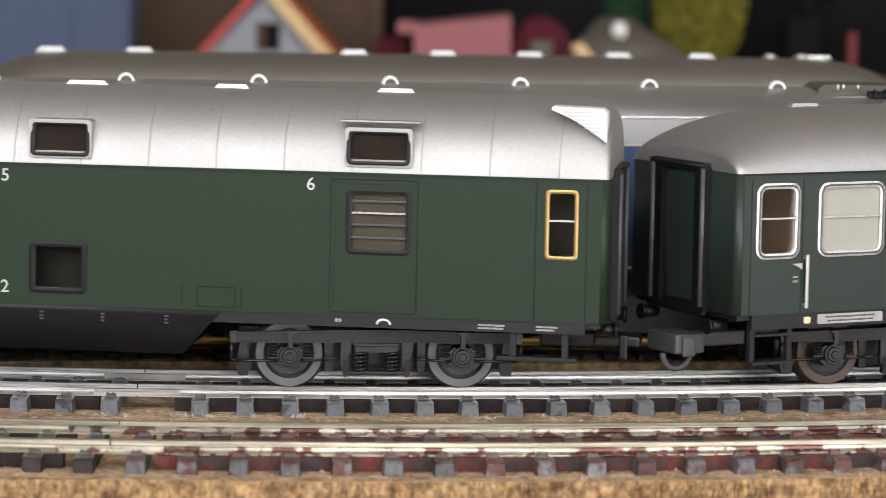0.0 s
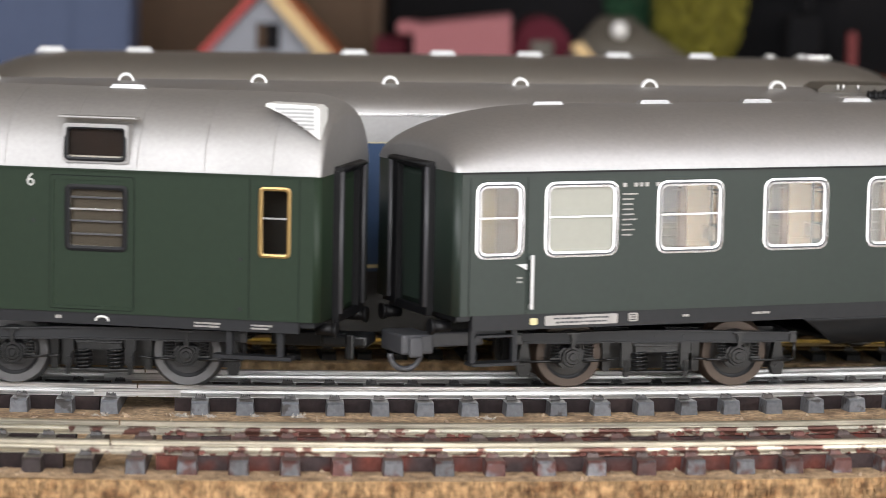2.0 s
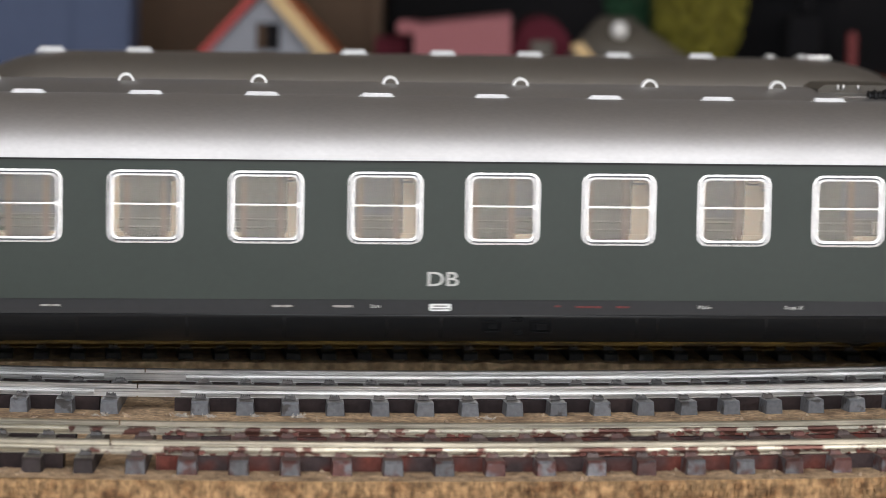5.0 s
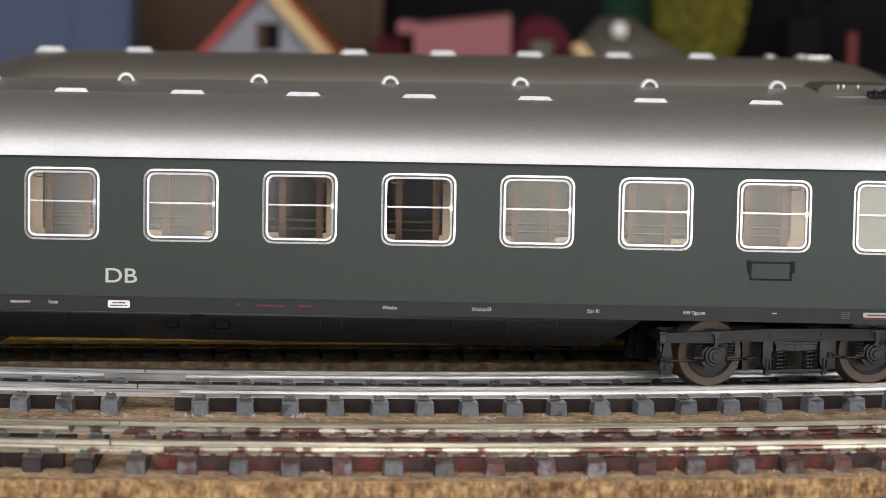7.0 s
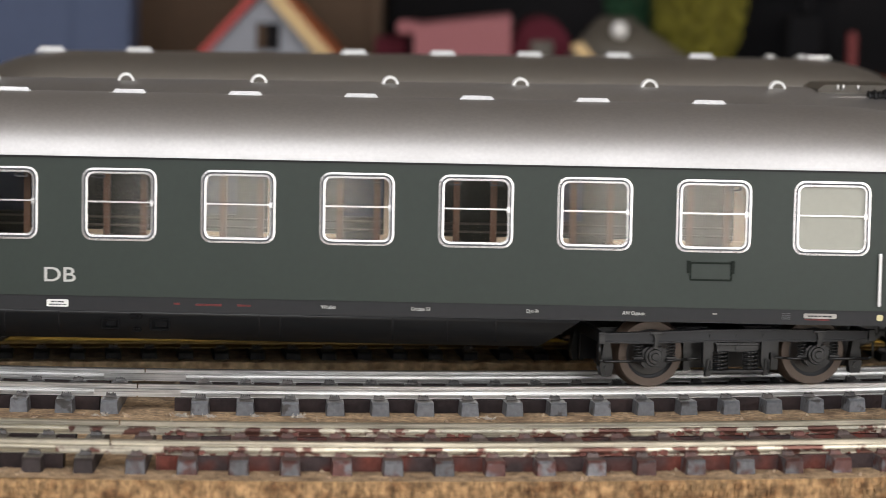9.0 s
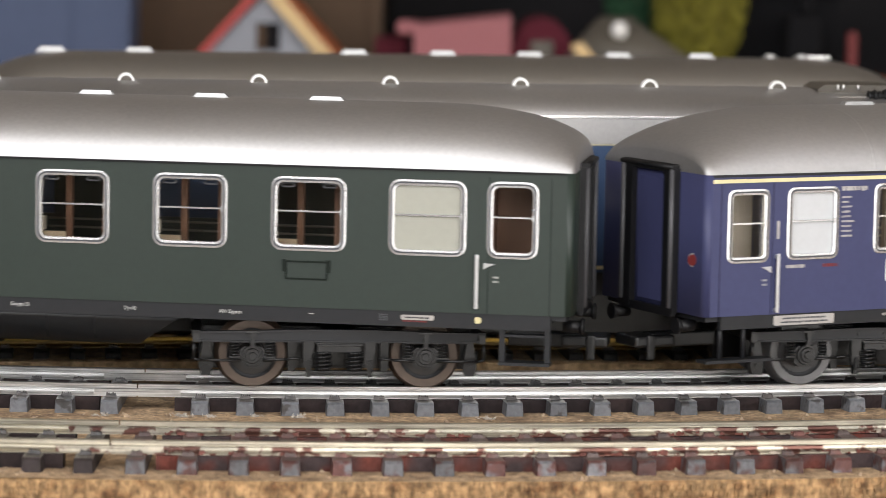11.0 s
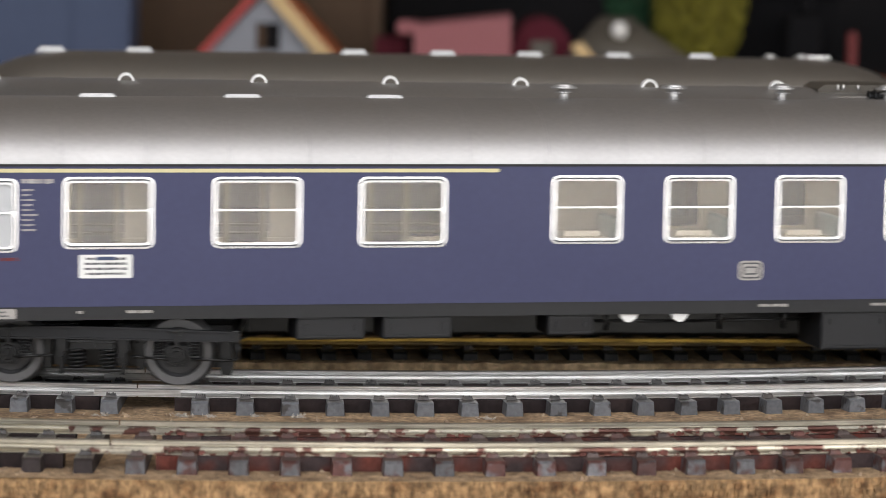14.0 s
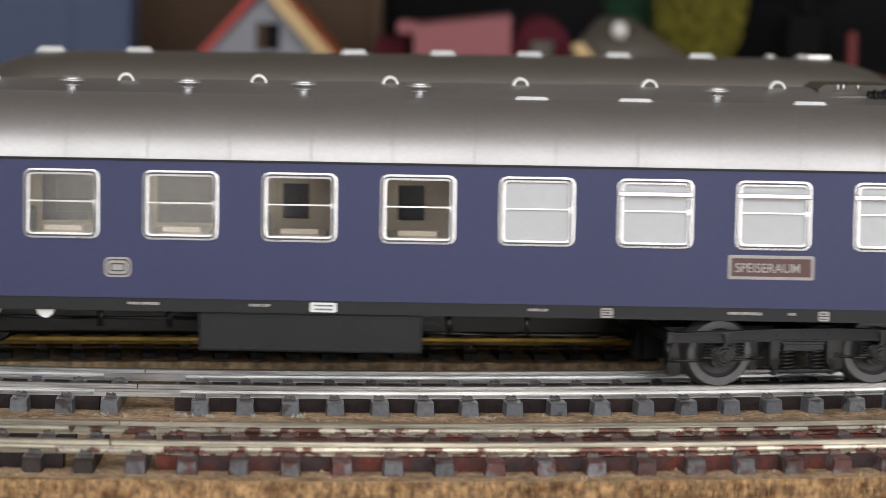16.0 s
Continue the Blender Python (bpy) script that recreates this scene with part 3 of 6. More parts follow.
def build_straight_track(name, label, m, x0, x1, rail_mat):
    track = tagged(new(name), label, "track")
    track.matrix_basis = m
    for side in (-1, 1):
        bm = bmesh.new()
        prof = [(-1.25, -1.95), (1.25, -1.95), (1.25, -1.8), (0.32, -1.35), (0.28, -0.95), (0.55, -0.72), (0.55, -0.1), (0.45, 0.0), (-0.45, 0.0), (-0.55, -0.1), (-0.55, -0.72), (-0.28, -0.95), (-0.32, -1.35), (-1.25, -1.8)]
        loft(bm, [[(x, side * 8.65 + dy, z) for dy, z in prof] for x in (x0, x1)], smooth=False)
        for f in bm.faces:
            f.material_index = 0 if f.calc_center_median().z > -0.74 else 1
        part("rail", bm, (rail_mat, BRASS_WEB), track)
    me = sleeper_mesh(28.0, 2.6, "sleeper", SLEEPER_BLACK)
    x = x0 + 3
    while x < x1:
        again("sleeper", me, track, place(x, 0, 0))
        x += 6.4
    return track


# ---------------------------------------------------------------- coaches


def side_wall(bm, x0, x1, z0, z1, holes, y, thick):
    """A wall in the plane y with rectangular holes, 'thick' deep (towards +y if thick > 0)."""
    xs = sorted({x0, x1, *[h[0] for h in holes], *[h[1] for h in holes]})
    zs = sorted({z0, z1, *[h[2] for h in holes], *[h[3] for h in holes]})
    cache = {}

    def vert(x, yy, z):
        key = (round(x, 3), round(yy, 3), round(z, 3))
        if key not in cache:
            cache[key] = bm.verts.new((x, yy, z))
        return cache[key]

    def solid(i, j):
        if i < 0 or j < 0 or i >= len(xs) - 1 or j >= len(zs) - 1:
            return False
        cx, cz = (xs[i] + xs[i + 1]) / 2, (zs[j] + zs[j + 1]) / 2
        return not any(h[0] < cx < h[1] and h[2] < cz < h[3] for h in holes)

    for i in range(len(xs) - 1):
        for j in range(len(zs) - 1):
            if not solid(i, j):
                continue
            a, b, c, d = xs[i], xs[i + 1], zs[j], zs[j + 1]
            for yy in (y, y + thick):
                bm.faces.new((vert(a, yy, c), vert(b, yy, c), vert(b, yy, d), vert(a, yy, d)))
            for di, dj, p, q in ((-1, 0, (a, c), (a, d)), (1, 0, (b, c), (b, d)), (0, -1, (a, c), (b, c)), (0, 1, (a, d), (b, d))):
                if not solid(i + di, j + dj):
                    bm.faces.new((vert(p[0], y, p[1]), vert(q[0], y, q[1]), vert(q[0], y + thick, q[1]), vert(p[0], y + thick, p[1])))


CORNER = 1.2


def roof_profile(half, z_spring, rise, power, n=26):
    pts = []
    for k in range(n + 1):
        # flat arc with a tighter shoulder, which leaves the wall at a slant
        e, t0 = (2 / 2.35, radians(8)) if power <= 2.0 else (2 / power, radians(15))
        t = t0 + (math.pi - 2 * t0) * k / n
        c, low = math.cos(t), math.sin(t0) ** e
        pts.append((-half * math.copysign(abs(c / math.cos(t0)) ** e, c), z_spring + rise * (math.sin(t) ** e - low) / (1 - low)))
    first, last = pts[0], pts[-1]
    near = [(p[0] + (q[0] - p[0]) * 0.05, p[1] + (q[1] - p[1]) * 0.05) for p, q in ((first, pts[1]), (last, pts[-2]))]
    return [first, near[0]] + pts[1:-1] + [near[1], last]


def build_roof(coach, spec, material):
    L, w, zs, rise, power = spec["half"], spec["width"], spec["spring"], spec["rise"], spec["power"]
    dome, low = spec["dome"], spec["dome_low"]
    bm = bmesh.new()
    xs = [-L + dome * (1 - math.cos(k / 14 * math.pi / 2)) for k in range(15)]
    xs = xs + [L + x * 0 - (x + L) for x in reversed(xs)]
    secs = []
    for x in xs:
        u = max(0.0, (abs(x) - (L - dome)) / dome)
        f = math.sqrt(max(0.0, 1 - u * u))
        r = low + (rise - low) * f
        ww = w - 1.0 * (1 - math.sqrt(max(0.0, 1 - max(0.0, (abs(x) - (L - CORNER)) / CORNER) ** 2)))
        secs.append([(x, y, z) for y, z in roof_profile(ww + 0.15, zs, r, power)])
    loft(bm, secs)
    roof = part("roof", bm, material, coach, spec["roof_label"])
    # raised seams round the roof
    x = -L + dome + spec["seam"] * 0.5
    while x < L - dome:
        bm = bmesh.new()
        outer = roof_profile(w + 0.15 + spec["seam_high"], zs, rise + spec["seam_high"], power)
        loft(bm, [[(x + dx, y, z) for y, z in outer] for dx in (-0.13, 0.13)], smooth=True)
        part("roof_seam", bm, material, roof)
        x += spec["seam"]
    # gutter
    for side in (-1, 1):
        bm = bmesh.new()
        box(bm, -L + CORNER, L - CORNER, side * (w + 0.12) - 0.2, side * (w + 0.12) + 0.2, zs - 0.28, zs + 0.02)
        part("gutter", bm, spec["gutter"], roof)
    return roof


def window(coach, x0, x1, z0, z1, y, frame_mat, glass, bar=0.465, frame=0.95, radius=1.75, top_bar=False, side=-1, backing=None):
    """A framed window: frame as the thing's part, with bar and pane under it."""
    sgn = -side
    bm = bmesh.new()
    r = min(radius, (x1 - x0) / 2.5)
    outer = rounded(x0, x1, z0, z1, r)
    inner = rounded(x0 + frame, x1 - frame, z0 + frame, z1 - frame, max(0.5, r - frame * 0.75))
    ring_xz(bm, outer, inner, y + side * 0.22, y + sgn * 0.5, side * -0.05)
    fr = part("window", bm, frame_mat, coach)
    if frame > 0.9:
        bm = bmesh.new()
        g0, g1 = frame * 0.36, frame * 0.64
        o2 = rounded(x0 + g0, x1 - g0, z0 + g0, z1 - g0, max(0.5, r - 0.3))
        i2 = rounded(x0 + g1, x1 - g1, z0 + g1, z1 - g1, max(0.5, r - 0.45))
        ring_xz(bm, o2, i2, y + side * 0.30, y + side * 0.1)
        part("gasket", bm, TUBE_GREY, fr)
    if bar:
        zb = z1 - (z1 - z0) * bar
        bm = bmesh.new()
        box(bm, x0 + frame * 0.9, x1 - frame * 0.9, min(y + sgn * 0.1, y + side * 0.2), max(y + sgn * 0.1, y + side * 0.2), zb - 0.13, zb + 0.13)
        box(bm, x1 - frame * 1.15, x1 - frame * 0.55, y + side * 0.25 - 0.12, y + side * 0.25 + 0.12, zb - 0.5, zb + 0.4)
        part("bar", bm, frame_mat, fr)
    if top_bar:
        bm = bmesh.new()
        zb = z1 - (z1 - z0) * 0.22
        box(bm, x0 + 0.1, x1 - 0.1, y + side * 0.6 - 0.25, y + side * 0.6 + 0.25, zb - 0.4, zb + 0.4, 0.15)
        part("bar", bm, frame_mat, fr)
    bm = bmesh.new()
    yy = y + sgn * 0.3
    extrude_xz(bm, rounded(x0 + frame * 0.7, x1 - frame * 0.7, z0 + frame * 0.7, z1 - frame * 0.7, max(0.5, r - frame * 0.6)), yy, yy + sgn * 0.25)
    pane = part("pane", bm, glass, fr)
    if glass in (GLASS, GLASS_DARK):
        pane.visible_shadow = False
    if backing:
        bm = bmesh.new()
        box(bm, x0 + 0.5, x1 - 0.5, min(yy + sgn * 0.5, yy + sgn * 0.9), max(yy + sgn * 0.5, yy + sgn * 0.9), z0 + 0.5, z1 - 0.5)
        part("blind", bm, backing, fr)
    return fr


def wheelset_mesh(material, dish):
    bm = bmesh.new()
    seg = 32
    prof = [(0.0, -10.5), (1.3, -10.5), (1.6, -9.9), (2.2, -9.3), (3.6, -9.35), (3.9, -9.0), (4.15, -10.2), (5.4, -10.25), (5.55, -10.0), (5.6, -8.0), (6.15, -7.7), (6.15, -7.1), (5.4, -6.9), (1.2, -6.9), (0.8, -6.5)]
    full = prof + [(r, -y) for r, y in reversed(prof)]
    rings = []
    for k in range(seg):
        a = 2 * math.pi * k / seg
        rings.append([bm.verts.new((r * math.cos(a), y, r * math.sin(a))) for r, y in full])
    for k in range(seg):
        A, B = rings[k], rings[(k + 1) % seg]
        for i in range(len(full) - 1):
            f = bm.faces.new((A[i], A[i + 1], B[i + 1], B[i]))
            f.smooth = abs(full[i][0] - full[i + 1][0]) < 0.7
            lo, hi = sorted((full[i][0], full[i + 1][0]))
            f.material_index = 1 if hi < 1.7 or (lo >= 3.6 and hi <= 4.15) else 2 if hi <= 3.7 else 0
    bmesh.ops.remove_doubles(bm, verts=bm.verts, dist=1e-5)
    return mesh_of("wheelset", bm, material, FRAME_GREY, dish)


WHEELS = []


def coil(bm, x, y, z0, z1, r, wire, turns=4):
    n = turns * 10
    pts = [(x + r * math.cos(2 * math.pi * k / 10), y + r * math.sin(2 * math.pi * k / 10), z0 + (z1 - z0) * k / n) for k in range(n + 1)]
    tube(bm, pts, wire, 5)


def bogie_meshes():
    """Meshes of one bogie side (outer side towards -y); the far side turns round by half a turn."""
    out = {}
    # paler side frame, blacker inner parts: the bogie's light and shade put into colour
    bm = bmesh.new()
    beam = [(-23.8, 7.9), (-23.8, 9.5), (-15.5, 9.65), (-5, 9.95), (5, 9.95), (15.5, 9.65), (23.8, 9.5), (23.8, 7.9), (15, 7.75), (8, 7.85), (-8, 7.85), (-15, 7.75)]
    extrude_xz(bm, beam, -13.25, -12.4)
    upper = [(-23.8, 9.5), (-15.5, 9.65), (-5, 9.95), (5, 9.95), (15.5, 9.65), (23.8, 9.5)]
    lower = [(-23.8, 7.9), (-15, 7.75), (-8, 7.85), (8, 7.85), (15, 7.75), (23.8, 7.9)]
    extrude_xz(bm, upper + [(x, z - 0.28) for x, z in reversed(upper)], -13.7, -13.2)
    extrude_xz(bm, lower + [(x, z + 0.26) for x, z in reversed(lower)], -13.6, -13.2)
    for x in (-0.0, -4.6, 4.6):
        cyl(bm, (x, -13.5, 8.9), (x, -13.3, 8.9), 0.32, 8)
    out["side_frame"] = (mesh_of("side_frame", bm, FRAME_GREY), "dark grey bogie side frame")
    for key, s in (("guard_left", -1), ("guard_right", 1)):
        bm = bmesh.new()
        box(bm, min(s * 22.7, s * 23.9), max(s * 22.7, s * 23.9), -13.7, -12.6, 7.7, 9.7, 0.12)
        tube(bm, [(s * 23.6, -13.3, 7.8), (s * 23.6, -13.3, 5.1), (s * 22.8, -13.3, 4.8), (s * 16.0, -13.2, 4.8)], 0.24, 6)
        out[key] = (mesh_of("guard_rod", bm, BOGIE_BLACK), "")
    for key, s in (("tie_left", -1), ("tie_right", 1)):
        bm = bmesh.new()
        tube(bm, [(s * 12.3, -13.2, 4.8), (s * 8.6, -13.2, 5.0), (s * 6.4, -13.2, 5.2)], 0.24, 6)
        out[key] = (mesh_of("tie_rod", bm, BOGIE_BLACK), "")
    bm = bmesh.new()
    extrude_xz(bm, [(-1.5, 3.5), (1.5, 3.5), (2.2, 4.3), (2.2, 6.4), (1.3, 7.0), (-1.3, 7.0), (-2.2, 6.4), (-2.2, 4.3)], -12.7, -10.6)
    for sx in (-1, 1):
        box(bm, min(sx * 2.0, sx * 3.7), max(sx * 2.0, sx * 3.7), -13.2, -12.0, 5.0, 5.45, 0.1)
    cyl(bm, (0, -12.6, 5.5), (0, -13.2, 5.5), 1.8, 20, 1.65)
    cyl(bm, (0, -13.2, 5.5), (0, -13.5, 5.5), 1.3, 18, 1.15)
    cyl(bm, (0, -13.5, 5.5), (0, -13.75, 5.5), 0.7, 12, 0.6)
    box(bm, -0.42, 0.42, -13.5, -12.4, 6.8, 8.2, 0.1)
    box(bm, -1.1, 1.1, -13.95, -12.8, 9.25, 9.7, 0.1)
    extrude_xz(bm, [(-0.5, 9.3), (0.5, 9.3), (0.28, 8.4), (0.4, 7.4), (-0.4, 7.4), (-0.28, 8.4)], -13.95, -13.3)
    out["axle_box"] = (mesh_of("axle_box", bm, BOGIE_BLACK), "dark round axle box cover")
    bm = bmesh.new()
    coil(bm, 0, 0, 5.4, 7.9, 0.62, 0.17, 5)
    out["spring"] = (mesh_of("spring", bm, BOGIE_BLACK), "")
    bm = bmesh.new()
    coil(bm, 0, 0, 3.0, 6.2, 1.15, 0.27, 5)
    out["bolster_spring"] = (mesh_of("bolster_spring", bm, BOGIE_BLACK), "")
    bm = bmesh.new()
    extrude_xz(bm, [(-0.85, 7.9), (0.85, 7.9), (0.85, 6.2), (0.45, 5.8), (0.45, 2.2), (-0.35, 2.1), (-0.45, 3.4), (-0.85, 4.2)], -13.3, -12.2)
    ring_xz(bm, rounded(-0.3, 0.5, 2.8, 5.0, 0.25, 2), rounded(-0.1, 0.3, 3.1, 4.7, 0.12, 2), -13.75, -13.5)
    out["hanger"] = (mesh_of("hanger", bm, BOGIE_BLACK), "")
    bm = bmesh.new()
    extrude_xz(bm, [(-3.5, 6.2), (3.5, 6.2), (3.5, 7.1), (3.9, 7.7), (-3.9, 7.7), (-3.5, 7.1)], -13.2, -11.6)
    box(bm, -0.3, 0.3, -13.4, -13.0, 6.4, 7.2)
    box(bm, -3.7, 3.7, -13.4, -12.9, 7.2, 7.5, 0.08)
    out["bolster"] = (mesh_of("bolster", bm, BOGIE_BLACK), "dark bolster beam")
    bm = bmesh.new()
    box(bm, -5.0, 5.0, -13.2, -11.8, 2.5, 3.1, 0.15)
    out["spring_plank"] = (mesh_of("spring_plank", bm, BOGIE_BLACK), "")
    bm = bmesh.new()
    for x in (-7.6, 7.6):
        loft(bm, [[(x - 0.6, -9.8, 2.6), (x + 0.6, -9.8, 2.6), (x + 0.7, -9.8, 7.8), (x - 0.7, -9.8, 7.8)], [(x - 0.6, -8, 2.6), (x + 0.6, -8, 2.6), (x + 0.7, -8, 7.8), (x - 0.7, -8, 7.8)]], smooth=False)
    for x in (-21.6, 21.6):
        extrude_xz(bm, [(x - 0.8, 2.0), (x + 0.8, 2.0), (x + 1.2, 3.6), (x + 0.5, 7.6), (x - 0.5, 7.6), (x - 1.2, 3.6)], -10.6, -8.6)
        cyl(bm, (x, -10.9, 3.4), (x, -10.5, 3.4), 0.5, 10)
    out["brake_gear"] = (mesh_of("brake_gear", bm, BOGIE_BLACK), "")
    bm = bmesh.new()
    box(bm, -3, 3, -12.0, 12.0, 6.6, 9.6, 0.3)
    # long plates added to screen the far wheels and keep that space dark
    for s in (-1, 1):
        box(bm, -22, 22, s * 5.9 - 0.3, s * 5.9 + 0.3, 2.6, 9.5)
    box(bm, -23.4, -22.4, -12.4, 12.4, 7.8, 9.4)
    box(bm, 22.4, 23.4, -12.4, 12.4, 7.8, 9.4)
    out["cross_beam"] = (mesh_of("cross_beam", bm, BOGIE_BLACK), "")
    return out


BOGIE = bogie_meshes()
WHEEL_MESH = {"black": wheelset_mesh(BOGIE_BLACK, BOGIE_BLACK), "grey": wheelset_mesh(WHEEL_GREY, WHEEL_GREY_DISH), "brown": wheelset_mesh(WHEEL_BROWN, WHEEL_BROWN_DISH)}


def build_bogie(coach, x, yaw, wheel, base=14.1):
    bogie = again("bogie", BOGIE["cross_beam"][0], coach, place(x, 0, 0, yaw))
    tagged(bogie, "four-wheeled dark grey bogie with coil springs")
    for turn in (0, 180):
        spin = Matrix.Rotation(radians(turn), 4, "Z")
        for key in ("side_frame", "guard_left", "guard_right", "tie_left", "tie_right", "bolster", "spring_plank", "brake_gear"):
            again(BOGIE[key][0].name.split(".")[0], BOGIE[key][0], bogie, spin)
        for sx in (-base, base):
            again("axle_box", BOGIE["axle_box"][0], bogie, spin @ place(sx, 0, 0))
            for dx in (-2.8, 2.8):
                again("spring", BOGIE["spring"][0], bogie, spin @ place(sx + dx, -12.9, 0))
        again("hanger", BOGIE["hanger"][0], bogie, spin @ place(5.0, 0, 0))
        again("hanger", BOGIE["hanger"][0], bogie, spin @ place(-5.0, 0, 0))
        for dx in (-2.6, 2.6):
            again("bolster_spring", BOGIE["bolster_spring"][0], bogie, spin @ place(dx, -12.4, 0))
    for sx in (-base, base):
        WHEELS.append((again("wheelset", WHEEL_MESH[wheel], bogie, place(sx, 0, 5.6)), sx))


def coach_shell(coach, spec, holes, paint):
    L, w, z0, zs = spec["half"], spec["width"], spec["bottom"], spec["spring"]
    for side in (-1, 1):
        bm = bmesh.new()
        y = side * w
        side_wall(bm, -L + CORNER, L - CORNER, z0, zs, holes if side < 0 else spec["far_holes"], y, -side * 0.7)
        part("side_wall", bm, paint, coach)
    for end in (-1, 1):
        bm = bmesh.new()
        plan = []
        for k in range(7):
            a = math.pi / 2 * k / 6
            plan.append((L - CORNER + CORNER * math.sin(a), -w + CORNER - CORNER * math.cos(a)))
        plan = plan + [(x, -y) for x, y in reversed(plan)]
        inner = [(x - 0.8, y * 0.95) for x, y in plan]
        pts = plan + inner[::-1]
        loft(bm, [[(end * x, y, z) for x, y in pts] for z in (z0, zs)], smooth=True)
        wall = part("end_wall", bm, paint, coach)
        bm = bmesh.new()
        X = end * (L + 1.0)
        for y in (-7.6, 7.6):
            cyl(bm, (X, y, z0 + 0.6), (X, y, zs + 0.3), 0.55, 10)
        part("gangway_tube", bm, GANGWAY_GREY, wall, "grey rubber gangway tubes")
        bm = bmesh.new()
        cyl(bm, (X + end * 0.1, -8.2, zs + 0.6), (X + end * 0.1, 8.2, zs + 0.6), 0.42, 12)
        box(bm, min(end * L, X), max(end * L, X), -8.2, 8.2, zs - 0.3, zs + 1.1, 0.2)
        box(bm, min(end * L, X), max(end * L, X), -8.0, 8.0, z0 - 0.9, z0 + 0.5, 0.2)
        # black side wings, added to give the end wall its shade
        for y in (-6.7, 6.7):
            box(bm, min(end * L, end * (L + 1.1)), max(end * L, end * (L + 1.1)), y - 1.7, y + 1.7, z0 - 0.2, zs + 0.4)
        part("gangway_bellows", bm, BLACK, wall, "black rubber gangway surround with side wings added for shade")
        bm = bmesh.new()
        box(bm, min(end * (L + 0.15), end * (L - 0.2)), max(end * (L + 0.15), end * (L - 0.2)), -4.0, 4.0, z0 + 1.2, zs - 1.5)
        part("gangway_door", bm, paint, wall)
    # floor and underframe
    bm = bmesh.new()
    box(bm, -L + 1, L - 1, -w + 0.9, w - 0.9, z0 - 0.9, z0 + 0.3)
    part("floor", bm, FRAME_GREY, coach)
    zb = spec["sole"]
    for y0, y1 in ((-w + 0.25, -w + 1.2), (w - 1.2, w - 0.25)):
        bm = bmesh.new()
        box(bm, -L + 3.5, L - 3.5, y0, y1, zb, z0)
        part("solebar", bm, FRAME_GREY, coach, "dark grey underframe beam")
    bm = bmesh.new()
    box(bm, -L + 3.5, L - 3.5, -9, 9, zb + 0.5, z0 - 0.95)
    part("centre_beam", bm, FRAME_GREY, coach)
    # buffers and coupling
    for end in (-1, 1):
        bm = bmesh.new()
        for y in (-10.2, 10.2):
            cyl(bm, (end * (L - 2), y, zb + 0.2), (end * (L + 0.9), y, zb + 0.2), 1.0, 12)
            cyl(bm, (end * (L + 0.9), y, zb + 0.2), (end * (L + 1.4), y, zb + 0.2), 1.35, 16)
        part("buffer", bm, BLACK, coach, "round black buffers")
        bm = bmesh.new()
        box(bm, min(end * (L - 12), end * (L + 0.5)), max(end * (L - 12), end * (L + 0.5)), -1.6, 1.6, 6.8, 9.2, 0.3)
        if end != spec.get("loop_end"):
            box(bm, min(end * (L - 3), end * (L + 4.6)), max(end * (L - 3), end * (L + 4.6)), -3.4, 3.4, 7.2, 9.0, 0.4)
            box(bm, min(end * (L + 1.2), end * (L + 2.6)), max(end * (L + 1.2), end * (L + 2.6)), -4.0, -3.2, 5.2, 9.3, 0.3)
            part("coupling", bm, BOGIE_BLACK, coach, "black plastic close coupling")
            continue
        box(bm, min(end * (L - 1.5), end * (L + 4.2)), max(end * (L - 1.5), end * (L + 4.2)), -5.5, 3.4, 6.3, 9.6, 0.4)
        box(bm, min(end * (L + 0.6), end * (L + 3.0)), max(end * (L + 0.6), end * (L + 3.0)), -6.1, -5.4, 5.9, 9.2, 0.3)
        part("coupling", bm, TUBE_GREY, coach, "grey plastic close coupling")
        bm = bmesh.new()
        n = 24
        X = end * (L + 2.6)
        rings = []
        for k in range(n + 1):
            a = math.pi * k / n
            rings.append([(X + (2.7 + 0.5 * math.cos(b)) * math.cos(a), -2.5 + end * 0.8 + 0.5 * math.sin(b), 6.4 - (2.7 + 0.5 * math.cos(b)) * math.sin(a)) for b in [2 * math.pi * j / 8 for j in range(8)]])
        loft(bm, rings)
        part("coupling_loop", bm, TUBE_GREY, coach)


def step_ladder(coach, x0, x1, z_top, z_low, w):
    bm = bmesh.new()
    for x in (x0 + 0.5, x1 - 0.5):
        box(bm, x - 0.45, x + 0.45, -w + 0.8, -w + 1.8, z_low, z_top)
    box(bm, x0, x1, -w - 0.2, -w + 3.2, z_low, z_low + 0.5)
    box(bm, x0 + 0.8, x1 - 0.8, -w + 0.4, -w + 2.6, (z_low + z_top) / 2 + 0.6, (z_low + z_top) / 2 + 1.0)
    box(bm, x0 + 1.4, x1 - 1.4, -w + 2.4, -w + 3.0, (z_low + z_top) / 2 + 1.0, z_top)
    part("footstep", bm, FRAME_GREY, coach, "dark entrance footstep frame")


def grab_rail(coach, x, z0, z1, y):
    bm = bmesh.new()
    box(bm, x - 0.3, x + 0.3, y - 0.75, y - 0.4, z0, z1, 0.12)
    for z in (z0 + 0.5, z1 - 0.5):
        box(bm, x - 0.3, x + 0.3, y - 0.5, y + 0.05, z - 0.3, z + 0.3)
    part("grab_rail", bm, SATIN, coach, "bright metal grab rail")


